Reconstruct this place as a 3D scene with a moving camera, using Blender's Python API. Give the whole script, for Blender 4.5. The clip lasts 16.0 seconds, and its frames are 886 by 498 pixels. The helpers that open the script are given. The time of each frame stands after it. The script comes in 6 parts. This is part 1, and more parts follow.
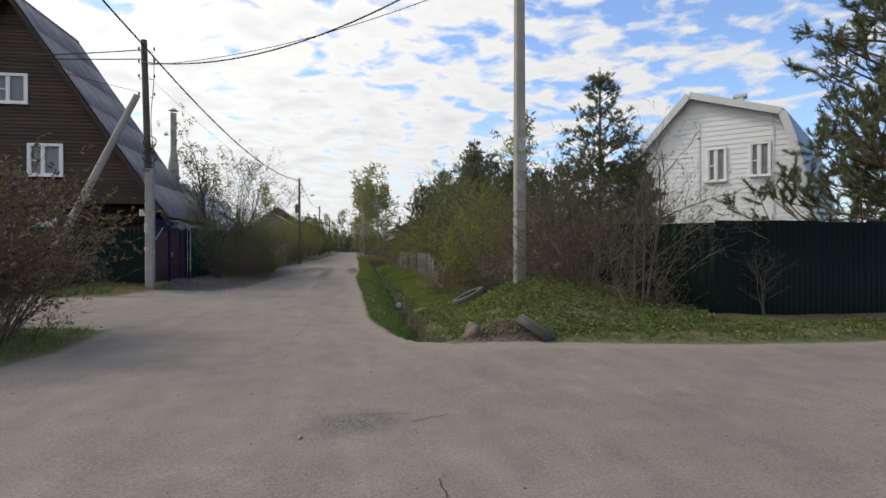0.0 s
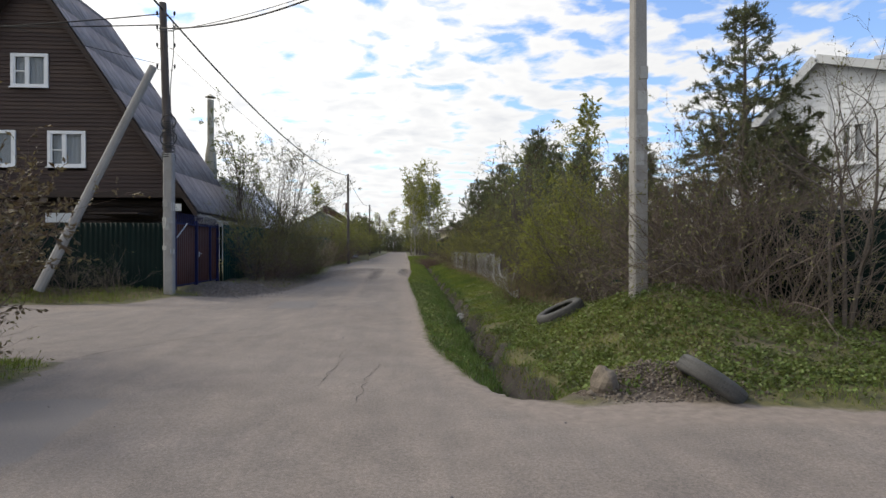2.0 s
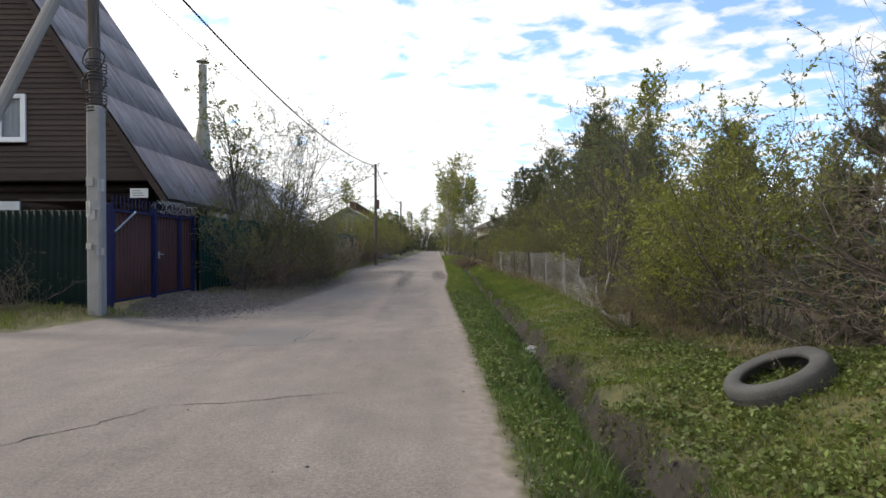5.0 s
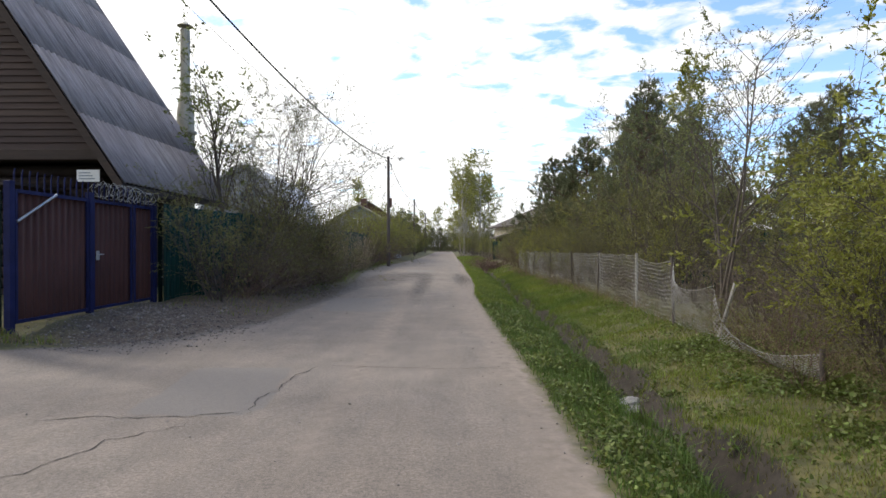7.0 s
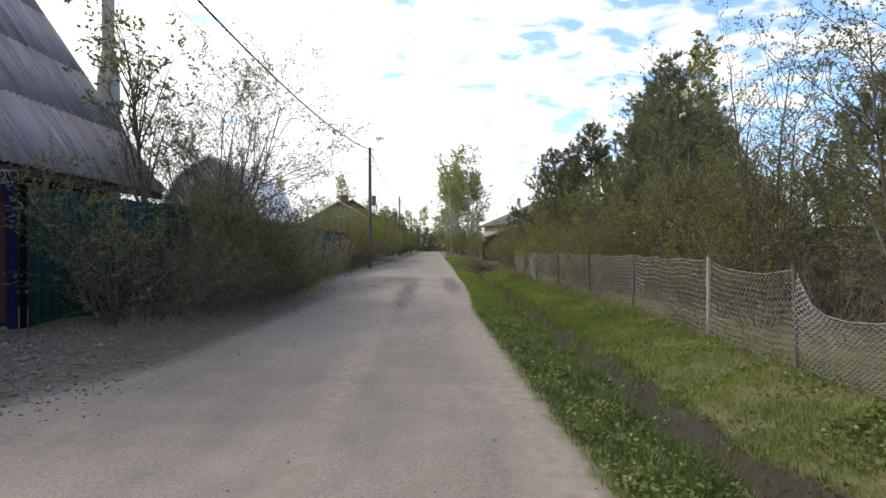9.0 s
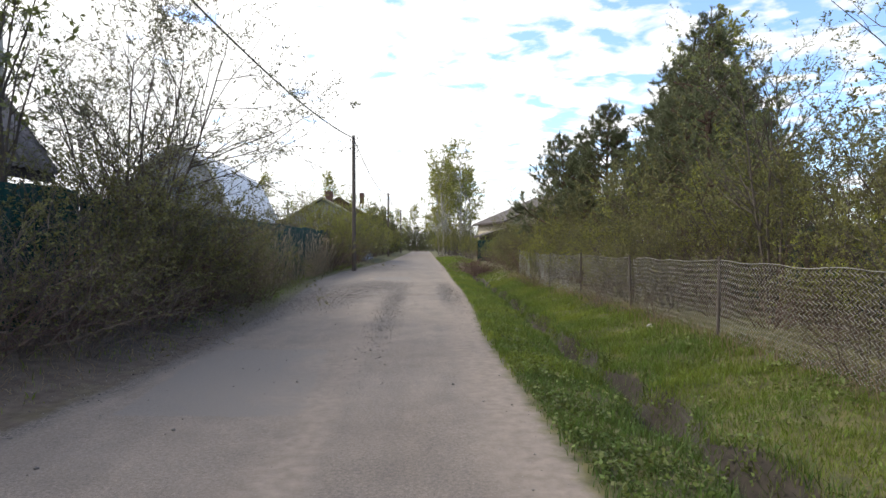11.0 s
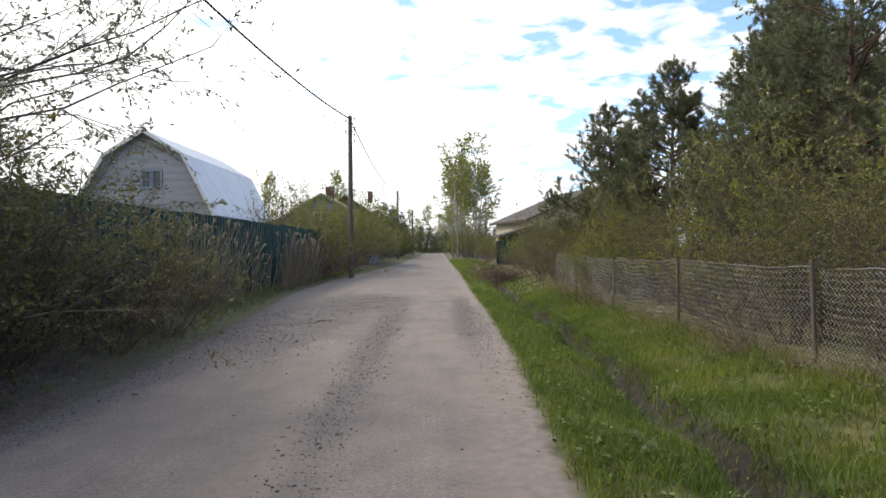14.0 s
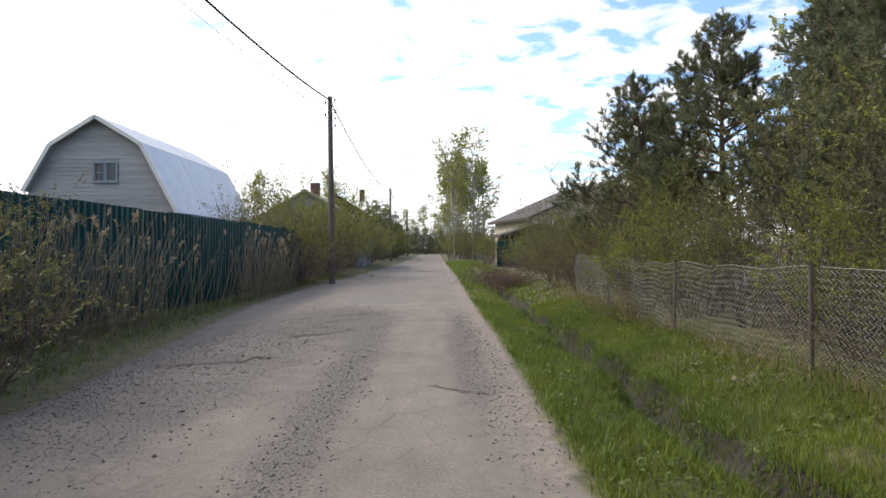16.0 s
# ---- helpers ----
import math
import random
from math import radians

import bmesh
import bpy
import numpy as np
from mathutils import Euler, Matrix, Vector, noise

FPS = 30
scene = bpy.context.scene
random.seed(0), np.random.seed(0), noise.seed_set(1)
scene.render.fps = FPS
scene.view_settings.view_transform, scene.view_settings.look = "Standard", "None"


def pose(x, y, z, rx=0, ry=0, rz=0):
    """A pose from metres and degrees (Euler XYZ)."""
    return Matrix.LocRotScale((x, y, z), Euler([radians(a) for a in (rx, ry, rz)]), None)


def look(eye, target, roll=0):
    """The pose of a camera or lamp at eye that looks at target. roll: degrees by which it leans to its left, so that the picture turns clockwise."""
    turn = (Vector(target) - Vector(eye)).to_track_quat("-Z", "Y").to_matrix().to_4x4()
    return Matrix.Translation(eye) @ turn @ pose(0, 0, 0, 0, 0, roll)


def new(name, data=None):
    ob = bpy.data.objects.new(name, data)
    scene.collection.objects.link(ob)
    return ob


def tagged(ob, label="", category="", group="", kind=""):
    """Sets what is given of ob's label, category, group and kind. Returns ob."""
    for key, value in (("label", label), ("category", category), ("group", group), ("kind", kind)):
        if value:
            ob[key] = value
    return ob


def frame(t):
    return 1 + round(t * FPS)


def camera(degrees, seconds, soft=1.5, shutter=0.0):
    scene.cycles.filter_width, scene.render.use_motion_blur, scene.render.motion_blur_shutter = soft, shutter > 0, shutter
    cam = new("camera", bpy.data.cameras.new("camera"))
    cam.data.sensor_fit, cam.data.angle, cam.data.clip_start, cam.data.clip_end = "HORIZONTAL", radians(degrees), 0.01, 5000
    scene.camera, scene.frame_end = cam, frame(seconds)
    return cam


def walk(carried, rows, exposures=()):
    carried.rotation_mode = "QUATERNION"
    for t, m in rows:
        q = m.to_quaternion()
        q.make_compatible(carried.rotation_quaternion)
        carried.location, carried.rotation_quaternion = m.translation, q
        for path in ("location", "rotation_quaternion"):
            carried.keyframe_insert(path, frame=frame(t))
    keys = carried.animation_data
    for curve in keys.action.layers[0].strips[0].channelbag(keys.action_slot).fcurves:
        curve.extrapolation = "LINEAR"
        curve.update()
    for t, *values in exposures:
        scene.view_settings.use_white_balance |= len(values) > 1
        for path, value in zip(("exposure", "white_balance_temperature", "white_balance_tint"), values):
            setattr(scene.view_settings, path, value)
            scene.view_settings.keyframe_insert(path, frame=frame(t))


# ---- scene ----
cam = camera(74.0, 16.0)
PATH = [
    (0.0, (0.012, -0.166, 1.493), (0.325, 1.81, 1.487), -0.10),
    (0.5, (0.012, 0.778, 1.47), (0.275, 2.761, 1.466), -0.10),
    (1.0, (0.007, 1.669, 1.457), (0.223, 3.657, 1.451), -0.10),
    (1.5, (-0.015, 2.6, 1.456), (0.151, 4.593, 1.45), -0.11),
    (2.0, (-0.035, 3.486, 1.463), (0.11, 5.481, 1.456), -0.12),
    (2.5, (-0.039, 4.453, 1.462), (0.085, 6.449, 1.453), -0.15),
    (3.0, (-0.039, 5.391, 1.454), (0.064, 7.388, 1.445), -0.18),
    (3.5, (-0.033, 6.389, 1.448), (0.038, 8.388, 1.437), -0.22),
    (4.0, (-0.069, 7.331, 1.448), (-0.02, 9.331, 1.438), -0.24),
    (6.5, (-0.394, 12.087, 1.387), (-0.382, 14.087, 1.378), -0.08),
    (7.0, (-0.548, 13.0, 1.386), (-0.553, 15.0, 1.378), -0.07),
    (7.5, (-0.571, 13.975, 1.382), (-0.576, 15.975, 1.372), -0.08),
    (8.0, (-0.596, 14.911, 1.385), (-0.599, 16.911, 1.378), -0.09),
    (8.5, (-0.613, 15.79, 1.399), (-0.594, 17.789, 1.391), -0.10),
    (11.0, (-0.662, 20.6, 1.426), (-0.587, 22.599, 1.415), -0.14),
    (11.5, (-0.649, 21.532, 1.444), (-0.573, 23.53, 1.431), -0.17),
    (12.0, (-0.62, 22.526, 1.452), (-0.55, 24.525, 1.441), -0.22),
    (12.5, (-0.581, 23.471, 1.453), (-0.511, 25.47, 1.442), -0.28),
    (13.0, (-0.569, 24.421, 1.446), (-0.506, 26.42, 1.436), -0.33),
    (13.5, (-0.531, 25.348, 1.431), (-0.477, 27.347, 1.424), -0.38),
    (14.0, (-0.496, 26.301, 1.416), (-0.468, 28.301, 1.411), -0.44),
    (14.5, (-0.45, 27.257, 1.409), (-0.426, 29.257, 1.407), -0.50),
    (15.0, (-0.454, 28.176, 1.414), (-0.43, 30.176, 1.408), -0.56),
    (15.5, (-0.431, 29.101, 1.418), (-0.388, 31.101, 1.412), -0.63),
    (16.0, (-0.396, 30.058, 1.413), (-0.355, 32.057, 1.411), -0.69),
]
walk(cam, [(t, look(eye, target, roll)) for t, eye, target, roll in PATH],
     [(0, -0.25), (2, -0.1), (4, 0.1), (7, 0.2), (11, 0.35), (16, 0.3)])

# ---- light ----
SUN_AZ, SUN_EL = math.radians(-68), math.radians(42)   # from +y towards -x, and above the horizon
world = bpy.data.worlds.new("world")
scene.world = world
world.use_nodes = True
wn, wl = world.node_tree.nodes, world.node_tree.links
wn.clear()
w_out = wn.new("ShaderNodeOutputWorld")
w_bg = wn.new("ShaderNodeBackground")
w_sky = wn.new("ShaderNodeTexSky")
w_sky.sky_type, w_sky.sun_disc = "NISHITA", False
w_sky.sun_elevation, w_sky.sun_rotation = SUN_EL, SUN_AZ
w_sky.air_density, w_sky.dust_density = 1.0, 1.2
w_co = wn.new("ShaderNodeTexCoord")
w_sep = wn.new("ShaderNodeSeparateXYZ")
wl.new(w_co.outputs["Generated"], w_sep.inputs[0])


def w_math(op, a, b):
    n = wn.new("ShaderNodeMath")
    n.operation = op
    for s, v in zip(n.inputs, (a, b)):
        if isinstance(v, (int, float)):
            s.default_value = v
        else:
            wl.new(v, s)
    return n.outputs[0]


# cloud layer: the sky direction is laid on a plane overhead
w_up = w_math("MAXIMUM", w_math("ADD", w_sep.outputs[2], 0.10), 0.02)
w_cmb = wn.new("ShaderNodeCombineXYZ")
wl.new(w_math("DIVIDE", w_sep.outputs[0], w_up), w_cmb.inputs[0])
wl.new(w_math("DIVIDE", w_sep.outputs[1], w_up), w_cmb.inputs[1])
w_n1 = wn.new("ShaderNodeTexNoise")
w_n1.inputs["Scale"].default_value, w_n1.inputs["Detail"].default_value, w_n1.inputs["Roughness"].default_value = 4.6, 6, 0.52
w_n1.inputs["Distortion"].default_value = 0.25
w_n2 = wn.new("ShaderNodeTexNoise")
w_n2.inputs["Scale"].default_value, w_n2.inputs["Detail"].default_value = 0.45, 3
wl.new(w_cmb.outputs[0], w_n1.inputs["Vector"])
wl.new(w_cmb.outputs[0], w_n2.inputs["Vector"])
# thicker cover towards the sun side, thinner to the other
w_side = w_math("ADD", w_math("MULTIPLY", w_sep.outputs[0], -0.26), w_math("MULTIPLY", w_sep.outputs[2], -0.16))
w_cover = w_math("ADD", w_math("ADD", w_n1.outputs[0], w_math("MULTIPLY", w_math("SUBTRACT", w_n2.outputs[0], 0.5), 0.55)), w_side)
w_ramp = wn.new("ShaderNodeValToRGB")
w_ramp.color_ramp.elements[0].position, w_ramp.color_ramp.elements[1].position = 0.30, 0.41
wl.new(w_cover, w_ramp.inputs[0])
# clouds are brighter near the veiled sun
w_dot = wn.new("ShaderNodeVectorMath")
w_dot.operation = "DOT_PRODUCT"
w_dot.inputs[1].default_value = (math.sin(SUN_AZ) * math.cos(SUN_EL), math.cos(SUN_AZ) * math.cos(SUN_EL), math.sin(SUN_EL))
wl.new(w_co.outputs["Generated"], w_dot.inputs[0])
w_glow = w_math("POWER", w_math("MAXIMUM", w_math("ADD", w_math("MULTIPLY", w_dot.outputs["Value"], 0.5), 0.5), 0.0), 3.0)
w_cloud = wn.new("ShaderNodeMixRGB")
w_cloud.inputs[1].default_value, w_cloud.inputs[2].default_value = (7.0, 7.1, 7.3, 1), (13.5, 13.2, 12.6, 1)
wl.new(w_glow, w_cloud.inputs[0])
w_tex = wn.new("ShaderNodeMixRGB")
w_tex.blend_type, w_tex.inputs[0].default_value = "MULTIPLY", 1.0
w_shade = wn.new("ShaderNodeValToRGB")
w_shade.color_ramp.elements[0].position, w_shade.color_ramp.elements[1].position = 0.45, 0.72
w_shade.color_ramp.elements[0].color, w_shade.color_ramp.elements[1].color = (1, 1, 1, 1), (0.8, 0.82, 0.86, 1)
wl.new(w_cover, w_shade.inputs[0])
wl.new(w_cloud.outputs[0], w_tex.inputs[1])
wl.new(w_shade.outputs[0], w_tex.inputs[2])
w_mix = wn.new("ShaderNodeMixRGB")
wl.new(w_ramp.outputs[0], w_mix.inputs[0])
w_deep = wn.new("ShaderNodeMixRGB")
w_deep.blend_type, w_deep.inputs[0].default_value, w_deep.inputs[2].default_value = "MULTIPLY", 1.0, (1.7, 1.9, 2.25, 1)
wl.new(w_sky.outputs[0], w_deep.inputs[1])
wl.new(w_deep.outputs[0], w_mix.inputs[1])
wl.new(w_tex.outputs[0], w_mix.inputs[2])
wl.new(w_mix.outputs[0], w_bg.inputs[0])
w_bg.inputs[1].default_value = 0.12
wl.new(w_bg.outputs[0], w_out.inputs[0])

sun = new("sun", bpy.data.lights.new("sun", "SUN"))
sun.data.energy, sun.data.angle, sun.data.color = 2.6, math.radians(12), (1.0, 0.93, 0.82)
sun.matrix_world = look((0, 0, 60), Vector((0, 0, 60)) - Vector(w_dot.inputs[1].default_value))


# ---- materials ----
def material(name, colour, second=None, scale=8.0, rough=0.8, metal=0.0, bump=0.2, fine=60.0, stretch=(1, 1, 1), per=0.0, through_light=0.0):
    """Two colours mixed by noise at two scales, with fine relief. per: variation from piece to piece; through_light: share of translucency."""
    m = bpy.data.materials.new(name)
    m.use_nodes = True
    n, l = m.node_tree.nodes, m.node_tree.links
    b = n["Principled BSDF"]
    b.inputs["Roughness"].default_value, b.inputs["Metallic"].default_value = rough, metal
    second = second or tuple(c * 0.7 for c in colour)
    co = n.new("ShaderNodeTexCoord")
    mp = n.new("ShaderNodeMapping")
    mp.inputs["Scale"].default_value = stretch
    l.new(co.outputs["Object"], mp.inputs[0])
    each = n.new("ShaderNodeObjectInfo")
    shift = n.new("ShaderNodeMath")
    shift.operation = "MULTIPLY"
    shift.inputs[1].default_value = 37.0
    l.new(each.outputs["Random"], shift.inputs[0])
    l.new(shift.outputs[0], mp.inputs["Location"])
    n1, n2 = n.new("ShaderNodeTexNoise"), n.new("ShaderNodeTexNoise")
    n1.inputs["Scale"].default_value, n1.inputs["Detail"].default_value = scale, 5
    n2.inputs["Scale"].default_value, n2.inputs["Detail"].default_value = fine, 3
    for t in (n1, n2):
        l.new(mp.outputs[0], t.inputs["Vector"])
    mx = n.new("ShaderNodeMath")
    mx.operation = "MULTIPLY_ADD"
    mx.inputs[1].default_value = 0.45
    l.new(n2.outputs[0], mx.inputs[0])
    sc = n.new("ShaderNodeMath")
    sc.operation = "MULTIPLY"
    sc.inputs[1].default_value = 0.6
    l.new(n1.outputs[0], sc.inputs[0])
    l.new(sc.outputs[0], mx.inputs[2])
    rp = n.new("ShaderNodeValToRGB")
    rp.color_ramp.elements[0].position, rp.color_ramp.elements[1].position = 0.36, 0.68
    rp.color_ramp.elements[0].color, rp.color_ramp.elements[1].color = (*second, 1), (*colour, 1)
    l.new(mx.outputs[0], rp.inputs[0])
    out = rp.outputs[0]
    if per:
        geo = n.new("ShaderNodeNewGeometry")
        info = n.new("ShaderNodeObjectInfo")
        ad = n.new("ShaderNodeMath")
        l.new(geo.outputs["Random Per Island"], ad.inputs[0])
        l.new(info.outputs["Random"], ad.inputs[1])
        fr = n.new("ShaderNodeMath")
        fr.operation = "FRACT"
        l.new(ad.outputs[0], fr.inputs[0])
        mr = n.new("ShaderNodeMapRange")
        mr.inputs["To Min"].default_value, mr.inputs["To Max"].default_value = 1 - per, 1 + per
        l.new(fr.outputs[0], mr.inputs[0])
        hs = n.new("ShaderNodeHueSaturation")
        l.new(mr.outputs[0], hs.inputs["Value"])
        hu = n.new("ShaderNodeMapRange")
        hu.inputs["To Min"].default_value, hu.inputs["To Max"].default_value = 0.5 - 0.05 * per, 0.5 + 0.05 * per
        l.new(fr.outputs[0], hu.inputs[0])
        l.new(hu.outputs[0], hs.inputs["Hue"])
        l.new(out, hs.inputs["Color"])
        out = hs.outputs[0]
    l.new(out, b.inputs["Base Color"])
    if bump:
        bp = n.new("ShaderNodeBump")
        bp.inputs["Strength"].default_value, bp.inputs["Distance"].default_value = bump, 0.02
        l.new(mx.outputs[0], bp.inputs["Height"])
        l.new(bp.outputs[0], b.inputs["Normal"])
    if through_light:
        tr = n.new("ShaderNodeBsdfTranslucent")
        l.new(out, tr.inputs[0])
        ms = n.new("ShaderNodeMixShader")
        ms.inputs[0].default_value = through_light
        l.new(b.outputs[0], ms.inputs[1])
        l.new(tr.outputs[0], ms.inputs[2])
        l.new(ms.outputs[0], n["Material Output"].inputs[0])
    return m


M_BROWN = material("brown_siding", (0.055, 0.032, 0.026), (0.03, 0.019, 0.016), 3, 0.75, fine=40, stretch=(0.6, 1, 6), per=0.25)
M_LOG = material("dark_timber", (0.05, 0.032, 0.025), (0.022, 0.016, 0.013), 3, 0.8, stretch=(0.6, 1, 5))
M_SLATE = material("weathered_roof_sheet", (0.34, 0.3, 0.295), (0.15, 0.13, 0.128), 1.1, 0.85, bump=0.35, fine=7, stretch=(5, 0.35, 1), per=0.12)
M_WHITE_FRAME = material("white_window_frame", (0.78, 0.79, 0.8), (0.66, 0.68, 0.7), 3, 0.45, bump=0.05)
# pale cloth, its blue standing in for sky reflected in the panes
M_CURTAIN = material("curtain_with_sky_tint", (0.72, 0.8, 0.86), (0.56, 0.65, 0.73), 6, 0.9, stretch=(5, 1, 0.4))
# near-black for the insulators and for the painted gloom behind windows
M_DARK = material("room_shade_and_insulator_dark", (0.03, 0.032, 0.035), (0.018, 0.018, 0.02), 2, 0.9)
M_VINYL = material("white_vinyl_siding", (0.74, 0.76, 0.78), (0.64, 0.66, 0.69), 2, 0.5, bump=0.05, per=0.03)
M_BLUE_ROOF = material("dark_blue_metal_roof", (0.03, 0.04, 0.075), (0.022, 0.03, 0.05), 2, 0.4, bump=0.05)
M_FASCIA = material("pale_fascia", (0.6, 0.62, 0.63), (0.5, 0.51, 0.52), 3, 0.5, bump=0.05)
M_GREEN_SHEET = material("dark_green_metal_sheet", (0.014, 0.053, 0.043), (0.009, 0.034, 0.028), 1.2, 0.5, bump=0.08, per=0.12)
# dark green paint taken near black: shade of the sunless face is in the colour
M_BLACKGREEN_SHADED = material("shaded_blackgreen_metal_sheet", (0.005, 0.0095, 0.0085), (0.003, 0.006, 0.0055), 1.2, 0.5, bump=0.08, per=0.1)
# darkened copy of the green sheet, with shade in its colour, for sunless runs and posts
M_GREEN_SHADED = material("shaded_green_metal_sheet", (0.0035, 0.0125, 0.0105), (0.0025, 0.008, 0.007), 1.2, 0.6, bump=0.08, per=0.1)
M_BLUEGREY = material("blue_grey_paint", (0.2, 0.26, 0.33), (0.14, 0.18, 0.24), 4, 0.6)
M_RAIL = material("fence_rail", (0.3, 0.31, 0.31), (0.2, 0.2, 0.2), 5, 0.6)
M_GATE = material("brown_gate_sheet", (0.085, 0.038, 0.03), (0.055, 0.026, 0.021), 1.5, 0.5, bump=0.08, per=0.1)
M_GATE_BLUE = material("blue_painted_steel", (0.02, 0.025, 0.09), (0.014, 0.016, 0.05), 4, 0.5, bump=0.1)
M_CONCRETE = material("weathered_concrete", (0.33, 0.32, 0.3), (0.22, 0.21, 0.2), 2.2, 0.9, bump=0.35, fine=45)
M_POLE_WOOD = material("weathered_pole_wood", (0.12, 0.1, 0.09), (0.06, 0.05, 0.045), 4, 0.9, bump=0.4, stretch=(3, 3, 0.4))
M_CABLE = material("black_cable", (0.015, 0.015, 0.016), (0.01, 0.01, 0.01), 5, 0.6, bump=0)
M_METAL = material("galvanised_steel", (0.5, 0.51, 0.52), (0.36, 0.37, 0.38), 3, 0.45, 0.7, bump=0.05)
M_PIPE = material("dull_chimney_metal", (0.42, 0.4, 0.32), (0.28, 0.26, 0.21), 3, 0.6, 0.15, bump=0.05)
M_PAPER = material("pasted_paper", (0.4, 0.4, 0.38), (0.3, 0.29, 0.28), 9, 0.9, per=0.2)
M_RUBBER = material("dusty_tyre_rubber", (0.09, 0.088, 0.083), (0.045, 0.044, 0.042), 4, 0.85, bump=0.3)
M_BARN = material("greyed_boards", (0.3, 0.32, 0.36), (0.21, 0.225, 0.255), 3, 0.8, stretch=(0.5, 1, 5), per=0.15)
M_BARN_ROOF = material("pale_metal_roof", (0.48, 0.51, 0.55), (0.38, 0.41, 0.45), 1.5, 0.4, 0.3, bump=0.04, per=0.04)
M_CREAM = material("cream_render", (0.5, 0.45, 0.36), (0.4, 0.36, 0.29), 2, 0.85)
M_ROOF_BROWN = material("dark_brown_roof", (0.06, 0.045, 0.04), (0.04, 0.03, 0.028), 2, 0.7)
M_BRICK = material("far_red_brick", (0.13, 0.07, 0.055), (0.08, 0.045, 0.04), 4, 0.9)
M_OLIVE_ROOF = material("olive_grey_roof", (0.3, 0.29, 0.2), (0.22, 0.21, 0.15), 2, 0.8)
M_WIRE = material("galvanised_fence_wire", (0.36, 0.36, 0.35), (0.2, 0.19, 0.18), 6, 0.55, 0.3, bump=0)
M_STONE = material("grey_stone", (0.17, 0.14, 0.11), (0.08, 0.064, 0.052), 6, 0.95, bump=0.4, per=0.35)
M_PEBBLE = material("road_grit", (0.23, 0.205, 0.19), (0.14, 0.125, 0.118), 9, 0.95, per=0.45)
M_PEBBLE_DARK = material("crushed_stone", (0.2, 0.18, 0.168), (0.12, 0.108, 0.102), 9, 0.95, per=0.5)
M_CRACK = material("crack_dirt", (0.07, 0.062, 0.056), (0.04, 0.036, 0.033), 6, 1.0)
M_SIGN = material("white_sign_plate", (0.7, 0.72, 0.73), (0.6, 0.62, 0.63), 5, 0.5, bump=0)
M_PRINT = material("grey_print", (0.25, 0.3, 0.33), (0.2, 0.24, 0.27), 5, 0.6, bump=0)
# plants
M_BARK = material("grey_brown_bark", (0.12, 0.1, 0.085), (0.06, 0.05, 0.043), 6, 0.95, bump=0.4)
M_BARK_PALE = material("pale_grey_bark", (0.24, 0.21, 0.18), (0.13, 0.115, 0.1), 6, 0.95, bump=0.3)
M_BARK_RED = material("reddish_twigs", (0.16, 0.1, 0.08), (0.09, 0.058, 0.048), 6, 0.95, bump=0.2, per=0.25)
M_TWIG = material("dry_brown_twigs", (0.21, 0.165, 0.13), (0.12, 0.095, 0.078), 6, 0.95, bump=0.2, per=0.3)
M_TWIG_GREY = material("grey_brown_twigs", (0.175, 0.135, 0.112), (0.095, 0.075, 0.064), 6, 0.95, bump=0.2, per=0.3)
M_PINE_BARK = material("pine_bark", (0.15, 0.095, 0.065), (0.075, 0.05, 0.04), 6, 0.95, bump=0.5)
M_BIRCH_BARK = material("white_birch_bark", (0.5, 0.48, 0.44), (0.15, 0.14, 0.13), 3, 0.8, bump=0.2, stretch=(1, 1, 4))
M_NEEDLE = material("pine_needles", (0.17, 0.185, 0.095), (0.09, 0.108, 0.055), 1.2, 0.7, bump=0, per=0.35, through_light=0.25)
M_SPRUCE = material("spruce_needles", (0.16, 0.17, 0.075), (0.085, 0.095, 0.045), 1.5, 0.7, bump=0, per=0.35, through_light=0.35)
M_LEAF = material("spring_leaves", (0.2, 0.22, 0.07), (0.13, 0.145, 0.05), 1.5, 0.6, bump=0, per=0.35, through_light=0.45)
M_LEAF_YEL = material("yellow_green_leaves", (0.27, 0.28, 0.05), (0.18, 0.19, 0.04), 1.5, 0.6, bump=0, per=0.3, through_light=0.45)
M_LEAF_OLIVE = material("olive_leaves", (0.2, 0.195, 0.065), (0.12, 0.115, 0.045), 1.5, 0.65, bump=0, per=0.35, through_light=0.4)
M_LEAF_BIRCH = material("pale_birch_leaves", (0.36, 0.36, 0.09), (0.24, 0.25, 0.065), 1.5, 0.6, bump=0, per=0.3, through_light=0.5)
M_CATKIN = material("grey_green_catkins", (0.24, 0.235, 0.15), (0.15, 0.15, 0.1), 2, 0.8, bump=0, per=0.3, through_light=0.3)
M_GRASS_DARK = material("lush_grass", (0.115, 0.17, 0.03), (0.05, 0.09, 0.02), 0.9, 0.6, bump=0, per=0.4, through_light=0.35)
M_MOSS = material("mossy_short_grass", (0.2, 0.18, 0.04), (0.1, 0.105, 0.028), 1.6, 0.75, bump=0, per=0.4, through_light=0.3)
M_GRASS = material("spring_grass", (0.2, 0.235, 0.032), (0.085, 0.14, 0.022), 0.9, 0.6, bump=0, per=0.35, through_light=0.4)
M_STRAW = material("dry_grass", (0.3, 0.23, 0.14), (0.19, 0.145, 0.09), 0.9, 0.85, bump=0, per=0.35, through_light=0.3)
M_WEED = material("ground_weed_leaves", (0.17, 0.2, 0.045), (0.07, 0.1, 0.025), 1.4, 0.6, bump=0, per=0.45, through_light=0.35)
